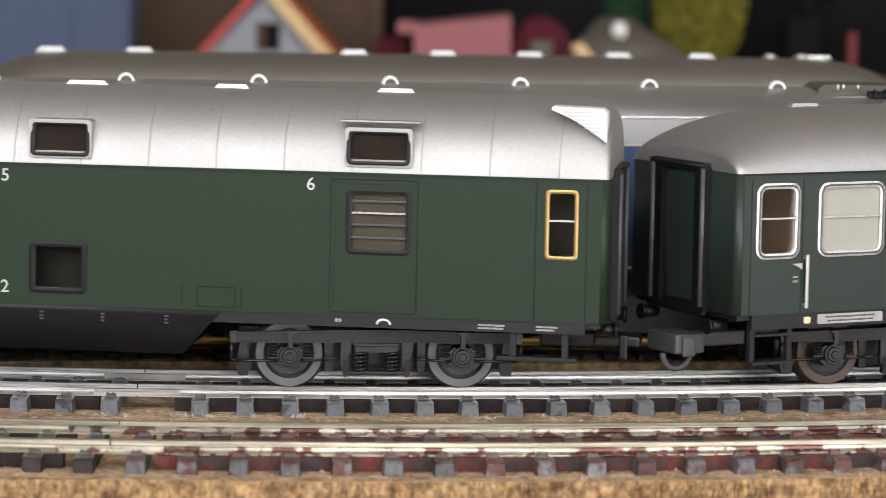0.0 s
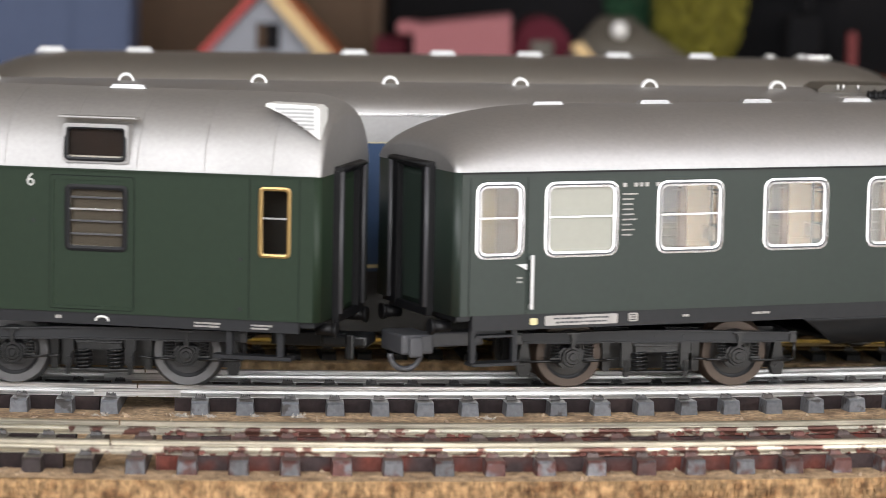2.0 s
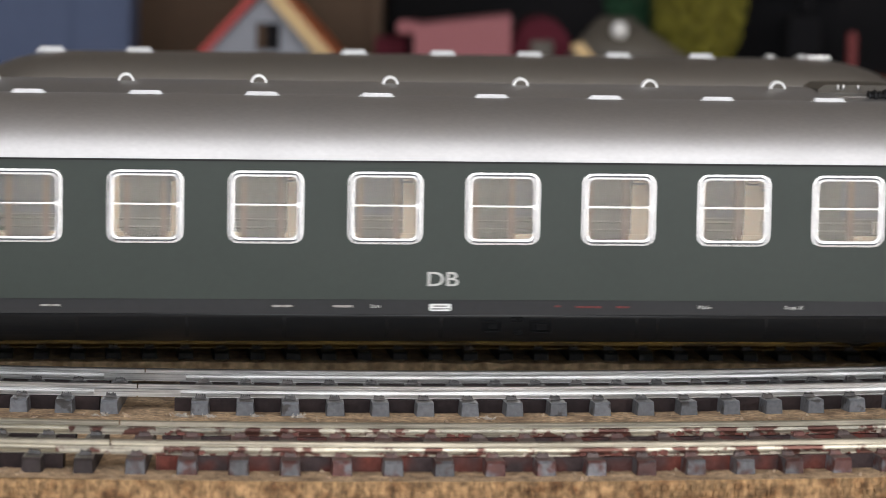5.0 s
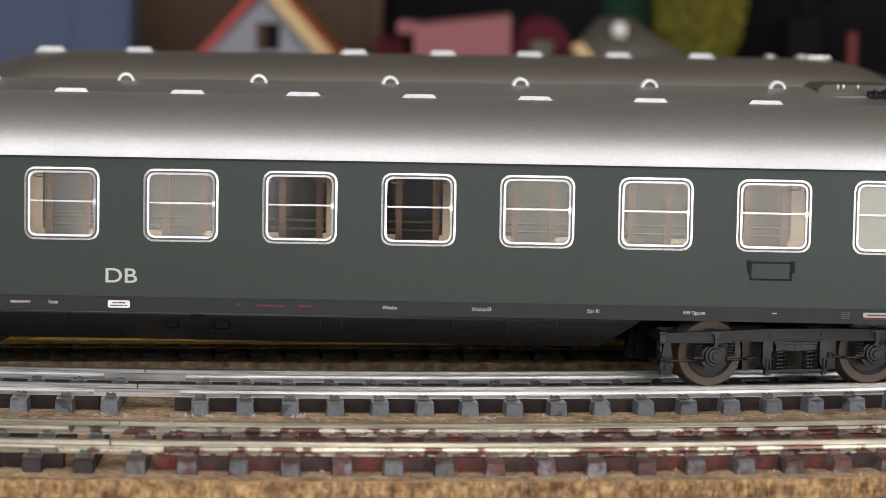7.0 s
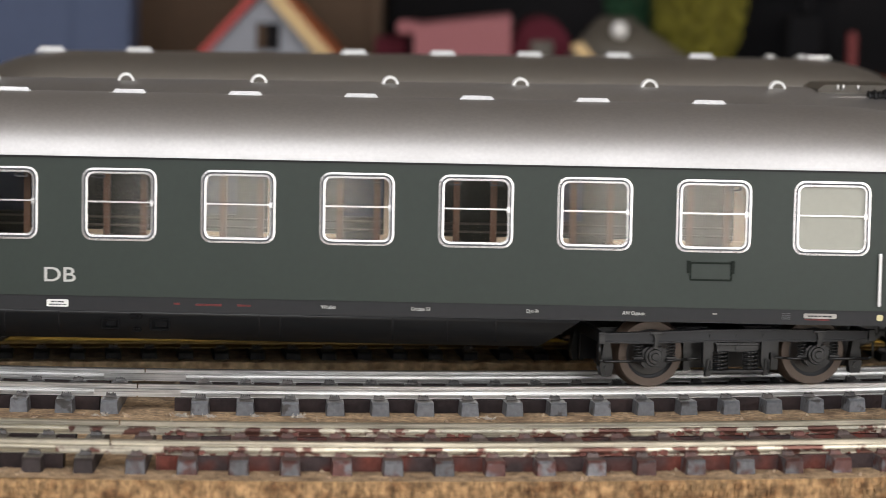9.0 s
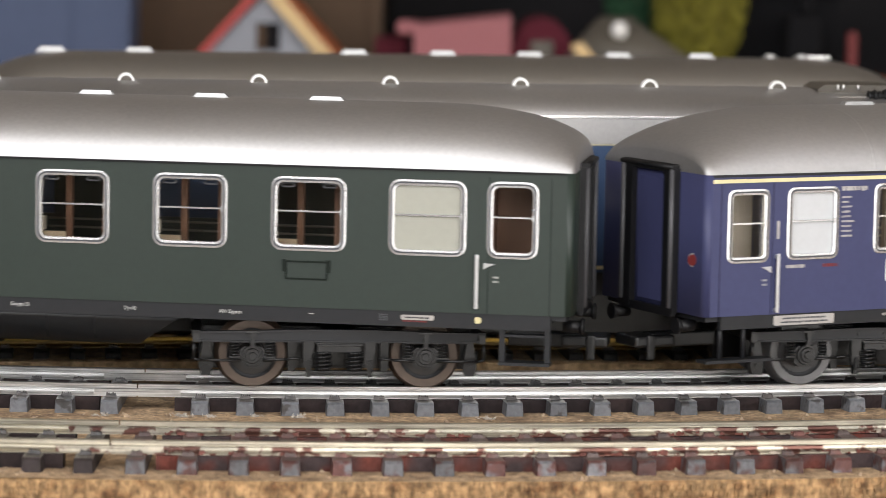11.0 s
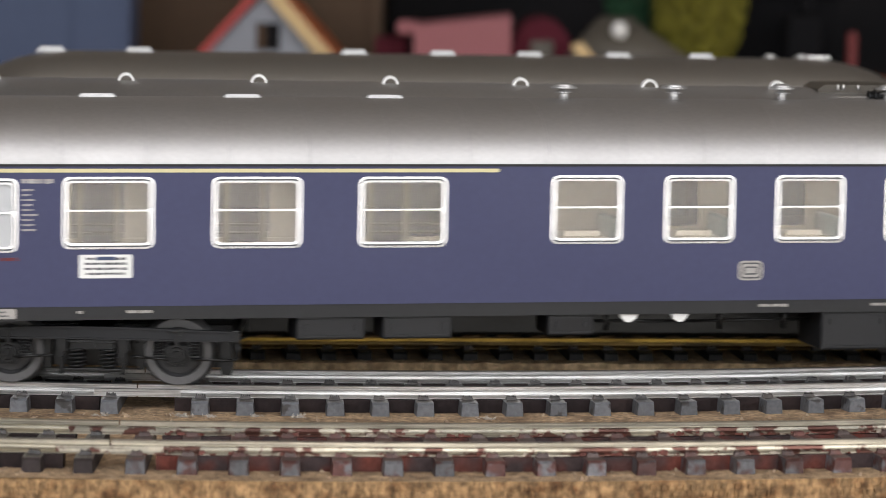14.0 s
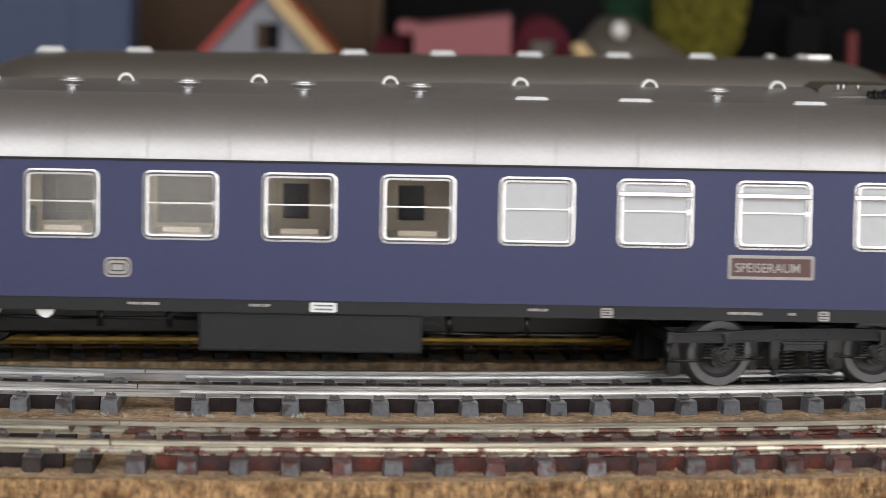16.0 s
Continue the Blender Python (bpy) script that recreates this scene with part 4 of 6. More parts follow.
def door_handle(coach, x, z, y, turn=1):
    bm = bmesh.new()
    extrude_xz(bm, [(x - turn * 0.9, z + 0.4), (x + turn * 0.9, z + 0.5), (x + turn * 0.9, z - 0.5), (x + turn * 0.3, z - 0.1)], y - 0.4, y - 0.02)
    part("door_handle", bm, SATIN, coach, "small bright door handle")
    bars(coach, x - 0.6 * turn, z - 1.6, y, 0.9, 2, WHITE, 0.35)


def bars(coach, x, z, y, length, rows, material, high=0.45, gap=0.35, ragged=0.0, seed=1):
    """Unreadable small print as plain bars."""
    rnd = random.Random(seed)
    bm = bmesh.new()
    for r in range(rows):
        ln = length * (1 - ragged * rnd.random())
        zz = z - r * (high + gap)
        at, stop = min(x, x + ln), max(x, x + ln)
        while at < stop - 0.05:
            end = min(stop, at + high * rnd.uniform(0.5, 0.9) + rnd.choice((0.0, 0.0, high)))
            box(bm, at, end, y - 0.05, y + 0.03, zz - high * rnd.uniform(0.8, 1.0), zz)
            at = end + high * rnd.uniform(0.15, 0.35)
    part("small_print", bm, PRINT if material is WHITE else POST_RED if material is PAINT_RED else material, coach)


def plate(coach, x0, x1, z0, z1, y, material, label, rows=0, ink=None, name="plate"):
    """A small plate; rows of print as word-long bars in the ink's colour."""
    rnd = random.Random(int(x0 * 10))
    bm = bmesh.new()
    extrude_xz(bm, rounded(x0, x1, z0, z1, 0.25, 2), y - 0.14, y + 0.04)
    p = part(name, bm, material, coach, label)
    if not rows:
        return p
    h = (z1 - z0) / (rows * 1.7 + 0.7)
    bm = bmesh.new()
    for r in range(rows):
        zz = z1 - h * 0.9 - r * h * 1.6
        inset_x = (x1 - x0) * rnd.uniform(0.06, 0.22)
        at = x0 + inset_x
        while at < x1 - inset_x - 0.2:
            end = min(x1 - inset_x, at + h * rnd.uniform(0.6, 2.2))
            box(bm, at, end, y - 0.19, y - 0.1, zz - h * rnd.uniform(0.6, 0.8), zz)
            at = end + h * rnd.uniform(0.2, 0.5)
    part("small_print", bm, ink, p)
    return p


def seam_line(coach, pts, y, material=FRAME_GREY, r=0.1):
    bm = bmesh.new()
    for a, b in zip(pts, pts[1:]):
        dx, dz = abs(b[0] - a[0]), abs(b[1] - a[1])
        box(bm, min(a[0], b[0]) - (r if dz > dx else 0), max(a[0], b[0]) + (r if dz > dx else 0), y - 0.06, y + 0.05, min(a[1], b[1]) - (r if dx >= dz else 0), max(a[1], b[1]) + (r if dx >= dz else 0))
    part("panel_seam", bm, material, coach)


def boat_vent(coach, roof, x, y, z, length=6.0, height=0.75, wide=1.6, material=None):
    bm = bmesh.new()
    l, w = length / 2, wide / 2
    loft(bm, [[(x - l, y - w, z), (x + l, y - w, z), (x + l, y + w, z), (x - l, y + w, z)],
              [(x - l * 0.78, y - w * 0.8, z + height), (x + l * 0.78, y - w * 0.8, z + height), (x + l * 0.78, y + w * 0.8, z + height), (x - l * 0.78, y + w * 0.8, z + height)]], smooth=False)
    box(bm, x - l - 0.35, x + l + 0.35, y - w - 0.2, y + w + 0.2, z - 0.25, z + 0.12)
    part("roof_vent", bm, material or VENT, roof, "pale low roof ventilator")


def disc_vent(roof, x, y, z, lift=1.3, r=2.2):
    bm = bmesh.new()
    top = z + 0.5 + lift
    cyl(bm, (x, y, z - 0.5), (x, y, top), 0.75, 12)
    cyl(bm, (x, y, top - 0.75), (x, y, top - 0.5), r * 0.62, 20, r * 0.55)
    cyl(bm, (x, y, top), (x, y, top + 0.35), r, 24)
    cyl(bm, (x, y, top + 0.35), (x, y, top + 0.85), r * 0.88, 24, r * 0.45)
    part("roof_vent", bm, SATIN, roof, "round mushroom roof ventilator")


def hood_vent(roof, x, y, z, r=1.6):
    """A half-round hood with a dark opening towards the track's side."""
    bm = bmesh.new()
    n = 16

    def arch(rad, yy):
        return [(x + rad * math.cos(math.pi * k / n), yy, z + rad * 1.1 * math.sin(math.pi * k / n)) for k in range(n + 1)]
    loft(bm, [[(x + r, y - 1.0, z - 1.2)] + arch(r * 0.72, y - 1.0) + [(x - r, y - 1.0, z - 1.2)], [(x + r, y - 1.25, z - 1.2)] + arch(r * 0.86, y - 1.25) + [(x - r, y - 1.25, z - 1.2)],
              [(x + r, y - 1.1, z - 1.2)] + arch(r, y - 1.1) + [(x - r, y - 1.1, z - 1.2)], [(x + r, y + 0.6, z - 1.2)] + arch(r, y + 0.6) + [(x - r, y + 0.6, z - 1.2)],
              [(x + r, y + 1.6, z - 1.2)] + arch(r * 0.6, y + 1.6) + [(x - r, y + 1.6, z - 1.2)]], caps=True)
    vent = part("roof_vent", bm, WHITE, roof, "white half-round hooded ventilator")
    bm = bmesh.new()
    pts = arch(r * 0.7, y - 1.06)
    loft(bm, [pts, [(a, b + 0.05, c) for a, b, c in pts]], smooth=False)
    part("vent_opening", bm, TAUPE, roof)


def compartments(coach, centres, pitch, floor, ceil, wall_mat, seat_mat, post_mat, panel_mat, y_back=-5.5):
    """Partitions, facing benches, and a glazed corridor wall of posts, rails and low panels."""
    for c in [centres[0] - pitch / 2] + [c + pitch / 2 for c in centres]:
        bm = bmesh.new()
        box(bm, c - 0.5, c + 0.5, -15.0, y_back + 0.6, floor, ceil)
        part("partition", bm, wall_mat, coach)
    for n, c in enumerate(centres):
        bm = bmesh.new()
        for zr in (ceil - 4.4, ceil - 3.8):
            for yy in (-13.2, -12.1):
                box(bm, c - pitch / 2 + 0.6, c - pitch / 2 + 4.2, yy - 0.15, yy + 0.15, zr - 0.1, zr + 0.1)
                box(bm, c + pitch / 2 - 4.2, c + pitch / 2 - 0.6, yy - 0.15, yy + 0.15, zr - 0.1, zr + 0.1)
        part("luggage_rack", bm, TUBE_GREY, coach)
        # sliding door posts, head rail, and panels under the corridor glazing
        bm = bmesh.new()
        for sx in (-3.1, 3.1):
            box(bm, c + sx - 0.55, c + sx + 0.55, y_back - 0.6, y_back + 0.5, floor, ceil)
        box(bm, c - pitch / 2 + 0.5, c + pitch / 2 - 0.5, y_back - 0.5, y_back + 0.4, ceil - 1.6, ceil - 0.02)
        part("door_frame", bm, post_mat, coach)
        bm = bmesh.new()
        for sx in (-1, 1):
            a, b = sorted((c + sx * 3.65, c + sx * (pitch / 2 - 0.5)))
            box(bm, a, b, y_back - 0.35, y_back + 0.35, floor, floor + 9.6)
            # some upper panels, added to brighten the panes as a reflected haze would
            if n % 12 in (1, 4, 7, 8, 11) and sx > 0 or n % 12 in (0, 3, 5):
                box(bm, a + 0.6, b - 0.6, y_back + 0.36, y_back + 0.6, floor + 9.6, ceil - 1.6)
        part("corridor_panel", bm, panel_mat, coach)
        bm = bmesh.new()
        box(bm, c - 2.5, c + 2.5, y_back - 0.3, y_back + 0.3, floor, floor + 8.2)
        part("sliding_door", bm, seat_mat, coach)
        # two thin rails, added to imitate horizontal streaks of reflection in the panes
        bm = bmesh.new()
        for zr in (floor + 9.4, floor + 10.8):
            tube(bm, [(c - pitch / 2 + 0.6, y_back + 9.6, zr), (c + pitch / 2 - 0.6, y_back + 9.6, zr)], 0.2, 6)
        part("handrail", bm, STREAK_RAIL, coach)
        for sx in (-1, 1):
            bm = bmesh.new()
            a = c + sx * (pitch / 2 - 0.6)
            box(bm, min(a, a - sx * 4.6), max(a, a - sx * 4.6), -14.4, y_back - 1.2, floor, floor + 5.5, 0.5)
            box(bm, min(a, a - sx * 1.5), max(a, a - sx * 1.5), -14.4, y_back - 1.2, floor, floor + 12.5, 0.5)
            part("bench_seat", bm, seat_mat, coach)
            bm = bmesh.new()
            d = a - sx * 1.55
            for yy in (-12.8, -9.4, -6.0):
                box(bm, min(d, d - sx * 0.4), max(d, d - sx * 0.4), yy - 1.2, yy + 1.2, floor + 9.8, floor + 12.2, 0.15)
            part("headrest", bm, INTERIOR_GREY, coach)


def skirt_panel(bm, side, y, x_low, x_top, z_low, z_mid, z_top, tuck):
    """A panel that hangs straight, then slants inwards; its ends taper."""
    bend = [(y - side * tuck * (k / 8) ** 2.5, z_top + (z_low - z_top) * k / 8) for k in range(9)]
    ring = bend + [(yy - side * 0.8, z + 0.1) for yy, z in reversed(bend)]

    def reach(z):
        return x_low + (z - z_low) / (z_top - z_low) * (x_top - x_low)
    loft(bm, [[(-reach(z), yy, z) for yy, z in ring], [(reach(z), yy, z) for yy, z in ring]], smooth=True)


def inset(x0, x1, z0, z1, d=0.65):
    return (x0 + d, x1 - d, z0 + d, z1 - d)


FAR = [(x, x + 12, 24.5, 34.0) for x in (-105, -75, -45, -15, 15, 45, 75)]


def build_green_coach():
    """The green compartment coach in the middle of the train."""
    coach = tagged(new("passenger_coach"), "dark green model passenger coach with silver roof and bright window frames", "train coach")
    w, zs, z0 = 16.3, 36.8, 13.8
    spec = dict(half=150.3, width=w, spring=zs, bottom=z0, sole=11.3, rise=9.6, power=2.0, dome=24, dome_low=3.0, loop_end=-1, seam=600.0, seam_high=0.003, gutter=BLACK,
                roof_label="silver-grey painted arched roof", far_holes=FAR)
    centres = [9.75 + 19.5 * k for k in range(-6, 6)]
    slip = [0.1 + min(0.0, c + 9.75) * 0.0115 for c in centres]
    wins = [(c - 6.15 + d, c + 6.15 + d, 23.0, 35.0) for c, d in zip(centres, slip)]
    toilets = [(-134.6, -121.4, 22.85, 35.1), (120.4, 133.0, 22.85, 35.1)]
    doors = [(-146.7, -138.2, 22.8, 35.2), (136.3, 144.6, 22.8, 35.2)]
    coach_shell(coach, spec, [inset(*h) for h in wins + toilets + doors], GREEN_B)
    roof = build_roof(coach, spec, SILVER)
    for c in centres:
        boat_vent(coach, roof, c, 0.0, zs + spec["rise"] - 0.12)
    boat_vent(coach, roof, -127, 0.0, zs + spec["rise"] - 0.25)
    for h in wins:
        window(coach, *h, -w, FRAME_WHITE, GLASS)
    for h in toilets:
        window(coach, *h, -w, FRAME_WHITE, FROST)
    window(coach, *doors[0], -w, FRAME_WHITE, GLASS)
    window(coach, *doors[1], -w, FRAME_WHITE, GLASS)
    compartments(coach, centres, 19.5, z0 + 0.3, zs - 0.2, INTERIOR, SEAT_TEAL, WOOD_BROWN, INTERIOR)
    for x in (-120, 120, -136, 136):
        bm = bmesh.new()
        box(bm, x - 0.5, x + 0.5, -15.0, 14.5, z0 + 0.3, zs - 0.2)
        part("partition", bm, WOOD_BROWN if abs(x) > 130 else INTERIOR, coach)
    for x, m in ((-142.5, OCHRE), (141.5, WOOD_BROWN)):
        bm = bmesh.new()
        box(bm, x - 5.0, x + 5.0, -4.0, -3.2, z0 + 0.3, zs - 0.2)
        part("corridor_wall", bm, m, coach)
    # ventilator flaps at the head of the windows
    for c in centres:
        bm = bmesh.new()
        for sx in (-3.4, 3.4):
            ring_xz(bm, rounded(c + sx - 1.1, c + sx + 1.1, 33.2, 33.9, 0.3), rounded(c + sx - 0.85, c + sx + 0.85, 33.4, 33.8, 0.15), -w + 0.35, -w + 0.55)
        part("window_vent", bm, TUBE_GREY, coach)
    # skirt between the bogies
    for s in (-1, 1):
        bm = bmesh.new()
        skirt_panel(bm, s, s * (w - 0.3), 79, 86, 6.5, 8.6, 11.2, 2.2)
        skirt = part("skirt", bm, SKIRT, coach, "dark grey skirt panel between the bogies")
    bm = bmesh.new()
    box(bm, -78.0, 78.0, -w + 3.8, w - 3.8, 6.6, 7.2)
    part("underfloor", bm, FRAME_GREY, coach)
    for k, x in enumerate((-60, -42, -26, -9, 0, 33, 36.5, 55, 64, 72)):
        bm = bmesh.new()
        loft(bm, [[(x + dx, -w + 0.3 - out + 2.2 * f ** 2.5, 11.2 - 4.7 * f) for dx, out in ((-0.1, -0.1), (-0.1, 0.04), (0.1, 0.04), (0.1, -0.1))] for f in (0.02, 0.2, 0.4, 0.55, 0.7, 0.85)], smooth=False)
        part("panel_seam", bm, BLACK, skirt)
    # raised fittings in near-black, the shade of recesses put into their colour
    for x0, x1, a, b in ((7.0, 10.0, 8.3, 10.2), (11.6, 13.8, 10.1, 11.0), (12.2, 13.6, 7.9, 8.6), (15.0, 18.4, 8.2, 10.3)):
        bm = bmesh.new()
        ring_xz(bm, rounded(x0, x1, a, b, 0.35), rounded(x0 + 0.25, x1 - 0.25, a + 0.25, b - 0.25, 0.2), -w + 0.22, -w + 1.5)
        box(bm, x0 + 0.9, x1 - 0.6, -w + 0.25, -w + 1.5, a + 0.6, b - 0.6)
        part("skirt_fitting", bm, RECESS, skirt)
    for x0, x1 in ((-150.0, -138.5), (138.5, 150.0)):
        step_ladder(coach, x0 + (3.2 if x0 < 0 else 0), x1 - (0 if x0 < 0 else 3.2), 13.5, 5.6, w)
    grab_rail(coach, -136.8, 14.6, 23.4, -w)
    grab_rail(coach, 134.8, 14.6, 23.4, -w)
    door_handle(coach, -138.6, 21.5, -w, 1)
    door_handle(coach, 136.8, 21.5, -w, -1)
    for x in (-147.6, -137.6, 136.6, 146.6):
        seam_line(coach, [(x, z0), (x, zs - 0.9)], -w, GREEN_SEAM, 0.06)
    # lettering
    words("railway_letters", "DB", 3.4, LETTER, coach, -2.7, -w - 0.02, 16.1, 0.06, "white painted railway letters", 1.24)
    yb = -w + 0.22
    for x, text in ((-11.8, "Essen"), (43.2, "Whzdes"), (58.0, "Gruppe 53"), (77.0, "Dyn Rl"), (92.8, "AW Oppum")):
        words("underframe_lettering", text, 0.85, LETTER, coach, x, yb, 12.4, 0.03, "", 0.85)
    plate(coach, -2.0, 1.6, 11.9, 13.1, yb, WHITE, "white plate on the underframe", 2, FRAME_GREY)
    bars(coach, 19.0, 12.9, yb, 0.9, 1, POST_RED, 0.35)
    bars(coach, 22.5, 12.8, yb, 4.4, 1, POST_RED, 0.35)
    bars(coach, 29.4, 12.8, yb, 2.2, 1, POST_RED, 0.35)
    bars(coach, 107.6, 12.9, yb, 0.8, 1, SIGN_GREY, 0.2)
    bars(coach, 119.0, 13.2, yb, 1.4, 4, TUBE_GREY, 0.18, 0.12)
    plate(coach, 122.6, 128.0, 12.4, 13.2, yb, SIGN_GREY, "small white data panel", 1, FRAME_GREY)
    bars(coach, 122.8, 12.3, yb, 4.0, 1, POST_RED, 0.25)
    plate(coach, 134.6, 135.6, 12.2, 13.2, yb, CREAM, "small yellow plate")
    plate(coach, -136.7, -135.4, 12.0, 13.1, yb, CREAM, "small yellow plate")
    plate(coach, -134.0, -121.0, 11.8, 13.4, yb, SIGN_GREY, "long pale grey data panel", 2, TUBE_GREY)
    plate(coach, -119.0, -117.3, 12.0, 13.4, yb, SIGN_GREY, "small grey data panel", 3, FRAME_GREY)
    for x in (-109, -96, -66, -28, -18):
        bars(coach, x, 12.8, yb, 1.2 if x == -109 else 3.2, 1, SIGN_GREY, 0.4)
    for k, ln in enumerate((1.0, 0.0, 0.9, 0.8, 0.9, 0.0, 1.5)):
        if ln:
            bars(coach, -120.6 + k * 1.0, 34.7, -w, ln * 0.85, 1, SIGN_GREY, 0.75)
    bars(coach, -120.6, 33.0, -w, 3.0, 9, SIGN_GREY, 0.28, 0.55, 0.45, 3)
    # fold-down board holder
    bm = bmesh.new()
    ring_xz(bm, rounded(103.6, 110.6, 18.3, 21.4, 0.2, 2), rounded(103.9, 110.3, 18.6, 21.1, 0.1, 2), -w - 0.2, -w + 0.05)
    for x in (103.2, 110.4):
        box(bm, x, x + 0.6, -w - 0.4, -w, 19.6, 21.6)
    part("board_holder", bm, GREEN_SEAM, coach)
    build_bogie(coach, -PIVOT, -BOGIE_YAW, "brown")
    build_bogie(coach, PIVOT, BOGIE_YAW, "brown")
    return coach


def build_baggage_coach():
    """The tall green coach with windows in the silver roof."""
    coach = tagged(new("baggage_coach"), "bottle green tall model coach with windows in its silver roof", "train coach")
    w, zs, z0 = 16.3, 35.8, 12.6
    spec = dict(half=149.7, width=w, spring=zs, bottom=z0, sole=10.7, rise=12.2, power=2.7, dome=7, dome_low=8.5, seam=11.15, seam_high=0.018, gutter=GREEN_A,
                roof_label="silver roof with raised panel seams", far_holes=FAR)
    low = [(55.0, 64.6, 14.6, 23.1), (28.0, 37.6, 14.6, 23.1), (2.0, 11.6, 14.6, 23.1)]
    mid = [(107.3, 117.8, 22.6, 33.3)]
    gold = [(139.5, 144.8, 22.7, 34.0)]
    coach_shell(coach, spec, [inset(*h, 0.5) for h in low + mid + gold], GREEN_A)
    roof = build_roof(coach, spec, SILVER_LIGHT)
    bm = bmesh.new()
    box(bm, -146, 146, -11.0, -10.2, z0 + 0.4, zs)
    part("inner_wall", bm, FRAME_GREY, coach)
    for h in low:
        window(coach, *h, -w, BLACK, GLASS_DARK, bar=0, frame=0.9, radius=1.0)
    for h in mid:
        fr = window(coach, *h, -w, BLACK, GLASS_DARK, bar=0, frame=0.8, radius=1.0, backing=BLIND)
        for z in (25.3, 27.4, 29.3, 31.2):
            bm = bmesh.new()
            box(bm, h[0] + 0.8, h[1] - 0.8, -w + 0.1, -w + 0.5, z - 0.14, z + 0.14)
            part("bar", bm, TUBE_GREY if z != 29.3 else CHROME, fr)
    for h in gold:
        window(coach, *h, -w, GOLD, GLASS_DARK, bar=0, frame=0.6, radius=0.8)
        bm = bmesh.new()
        box(bm, h[0] + 0.5, h[1] - 0.5, -w - 0.1, -w + 0.15, 28.85, 29.15)
        part("window_bar", bm, FRAME_WHITE, coach)
    # roof windows, each in a raised surround
    for x0, x1 in ((55.2, 65.0), (107.2, 117.6), (28.8, 38.8), (2.3, 12.3), (-24, -14)):
        bm = bmesh.new()
        ring_xz(bm, rounded(x0 - 0.3, x1 + 0.3, 36.8, 43.1, 0.6), rounded(x0 + 0.3, x1 - 0.3, 37.4, 42.5, 0.5), -w - 0.4, -w + 3.0)
        surround = part("roof_window_surround", bm, SILVER_LIGHT, roof)
        fr = window(coach, x0, x1, -2.85, 2.85, 0.0, BLACK, GLASS_DARK, bar=0, frame=0.6, radius=0.9)
        fr.matrix_basis = pose(0, (-w - 0.25) * MM, 39.95 * MM, -5.0)
        bm = bmesh.new()
        box(bm, x0 + 0.4, x1 - 0.4, 0.75, 0.95, -2.4, 2.4)
        part("blind", bm, TRACK_WEB, fr)
        if x0 < 100:
            continue
        bm = bmesh.new()
        box(bm, x0 - 1.2, x1 + 1.4, -w + 0.0, -w + 2.6, 43.9, 44.25, 0.1)
        part("rain_strip", bm, SILVER_LIGHT, roof)
    # white louvre at the roof's end
    bm = bmesh.new()
    X0, X1 = 140.2, 148.9
    extrude_xz(bm, [(X0, 47.2), (X1 - 0.8, 47.0), (X1, 46.4), (X1, 41.6), (X1 - 2.2, 43.2), (X1 - 5, 45.0), (X0 - 0.2, 46.7)], -w + 1.4, -w + 6.5)
    louvre = part("roof_louvre", bm, WHITE, roof, "white louvred ventilator at the roof's end")
    for k in range(6):
        bm = bmesh.new()
        z = 46.4 - 0.62 * k
        box(bm, X0 + 1.4 + 0.95 * k, X1 - 0.8, -w + 1.2, -w + 1.5, z - 0.17, z + 0.17)
        part("slat", bm, SATIN, louvre)
    for x, ln in ((61.0, 7.5), (85.5, 6.0), (113.0, 6.5), (30, 6)):
        boat_vent(coach, roof, x, -1.0, zs + spec["rise"] - 0.15, ln, 0.8)
    # numerals, door outlines, hatch, bolts
    y = -w
    words("numeral", "6", 2.9, LETTER, coach, 100.7, y - 0.02, 32.8, 0.06, "white painted numeral")
    words("numeral", "5", 2.9, LETTER, coach, 50.2, y - 0.02, 32.8, 0.06, "white painted numeral")
    words("numeral", "2", 2.9, LETTER, coach, 50.2, y - 0.02, 14.5, 0.06, "white painted numeral")
    bm = bmesh.new()
    ring_xz(bm, rounded(104.8, 118.8, 13.2, 34.6, 0.5), rounded(105.4, 118.2, 13.7, 34.0, 0.4), y - 0.16, y + 0.1)
    part("door_outline", bm, GREEN_A, coach)
    bm = bmesh.new()
    ring_xz(bm, rounded(104.65, 118.95, 13.05, 34.75, 0.55), rounded(104.8, 118.8, 13.2, 34.6, 0.5), y - 0.05, y + 0.05)
    part("door_gap", bm, GREEN_SEAM, coach)
    bm = bmesh.new()
    ring_xz(bm, rounded(83.0, 89.2, 13.3, 16.4, 0.2, 2), rounded(83.4, 88.8, 13.6, 16.0, 0.15, 2), y - 0.14, y + 0.05)
    part("hatch", bm, GREEN_A, coach)
    bm = bmesh.new()
    ring_xz(bm, rounded(82.85, 89.35, 13.15, 16.55, 0.25, 2), rounded(83.0, 89.2, 13.3, 16.4, 0.2, 2), y - 0.05, y + 0.05)
    for x in (80.4, 90.2):
        box(bm, x, x + 0.12, y - 0.05, y + 0.05, 13.0, 16.8)
    part("hatch_gap", bm, GREEN_SEAM, coach)
    for x in (138.0, 146.2):
        seam_line(coach, [(x, z0 + 0.2), (x, zs - 0.6)], y, GREEN_SEAM, 0.07)
    bm = bmesh.new()
    for x, z in ((136.6, 22.3), (136.6, 14.3), (64.6, 22.4), (102.0, 27.2), (64.8, 33.4)):
        cyl(bm, (x, y - 0.18, z), (x, y + 0.1, z), 0.32, 8)
    part("bolt", bm, FRAME_GREY, coach)
    # deep belly between the bogies
    for s in (-1, 1):
        bm = bmesh.new()
        skirt_panel(bm, s, s * (w + 0.05), 80, 87, 4.8, 8.0, 12.55, 3.4)
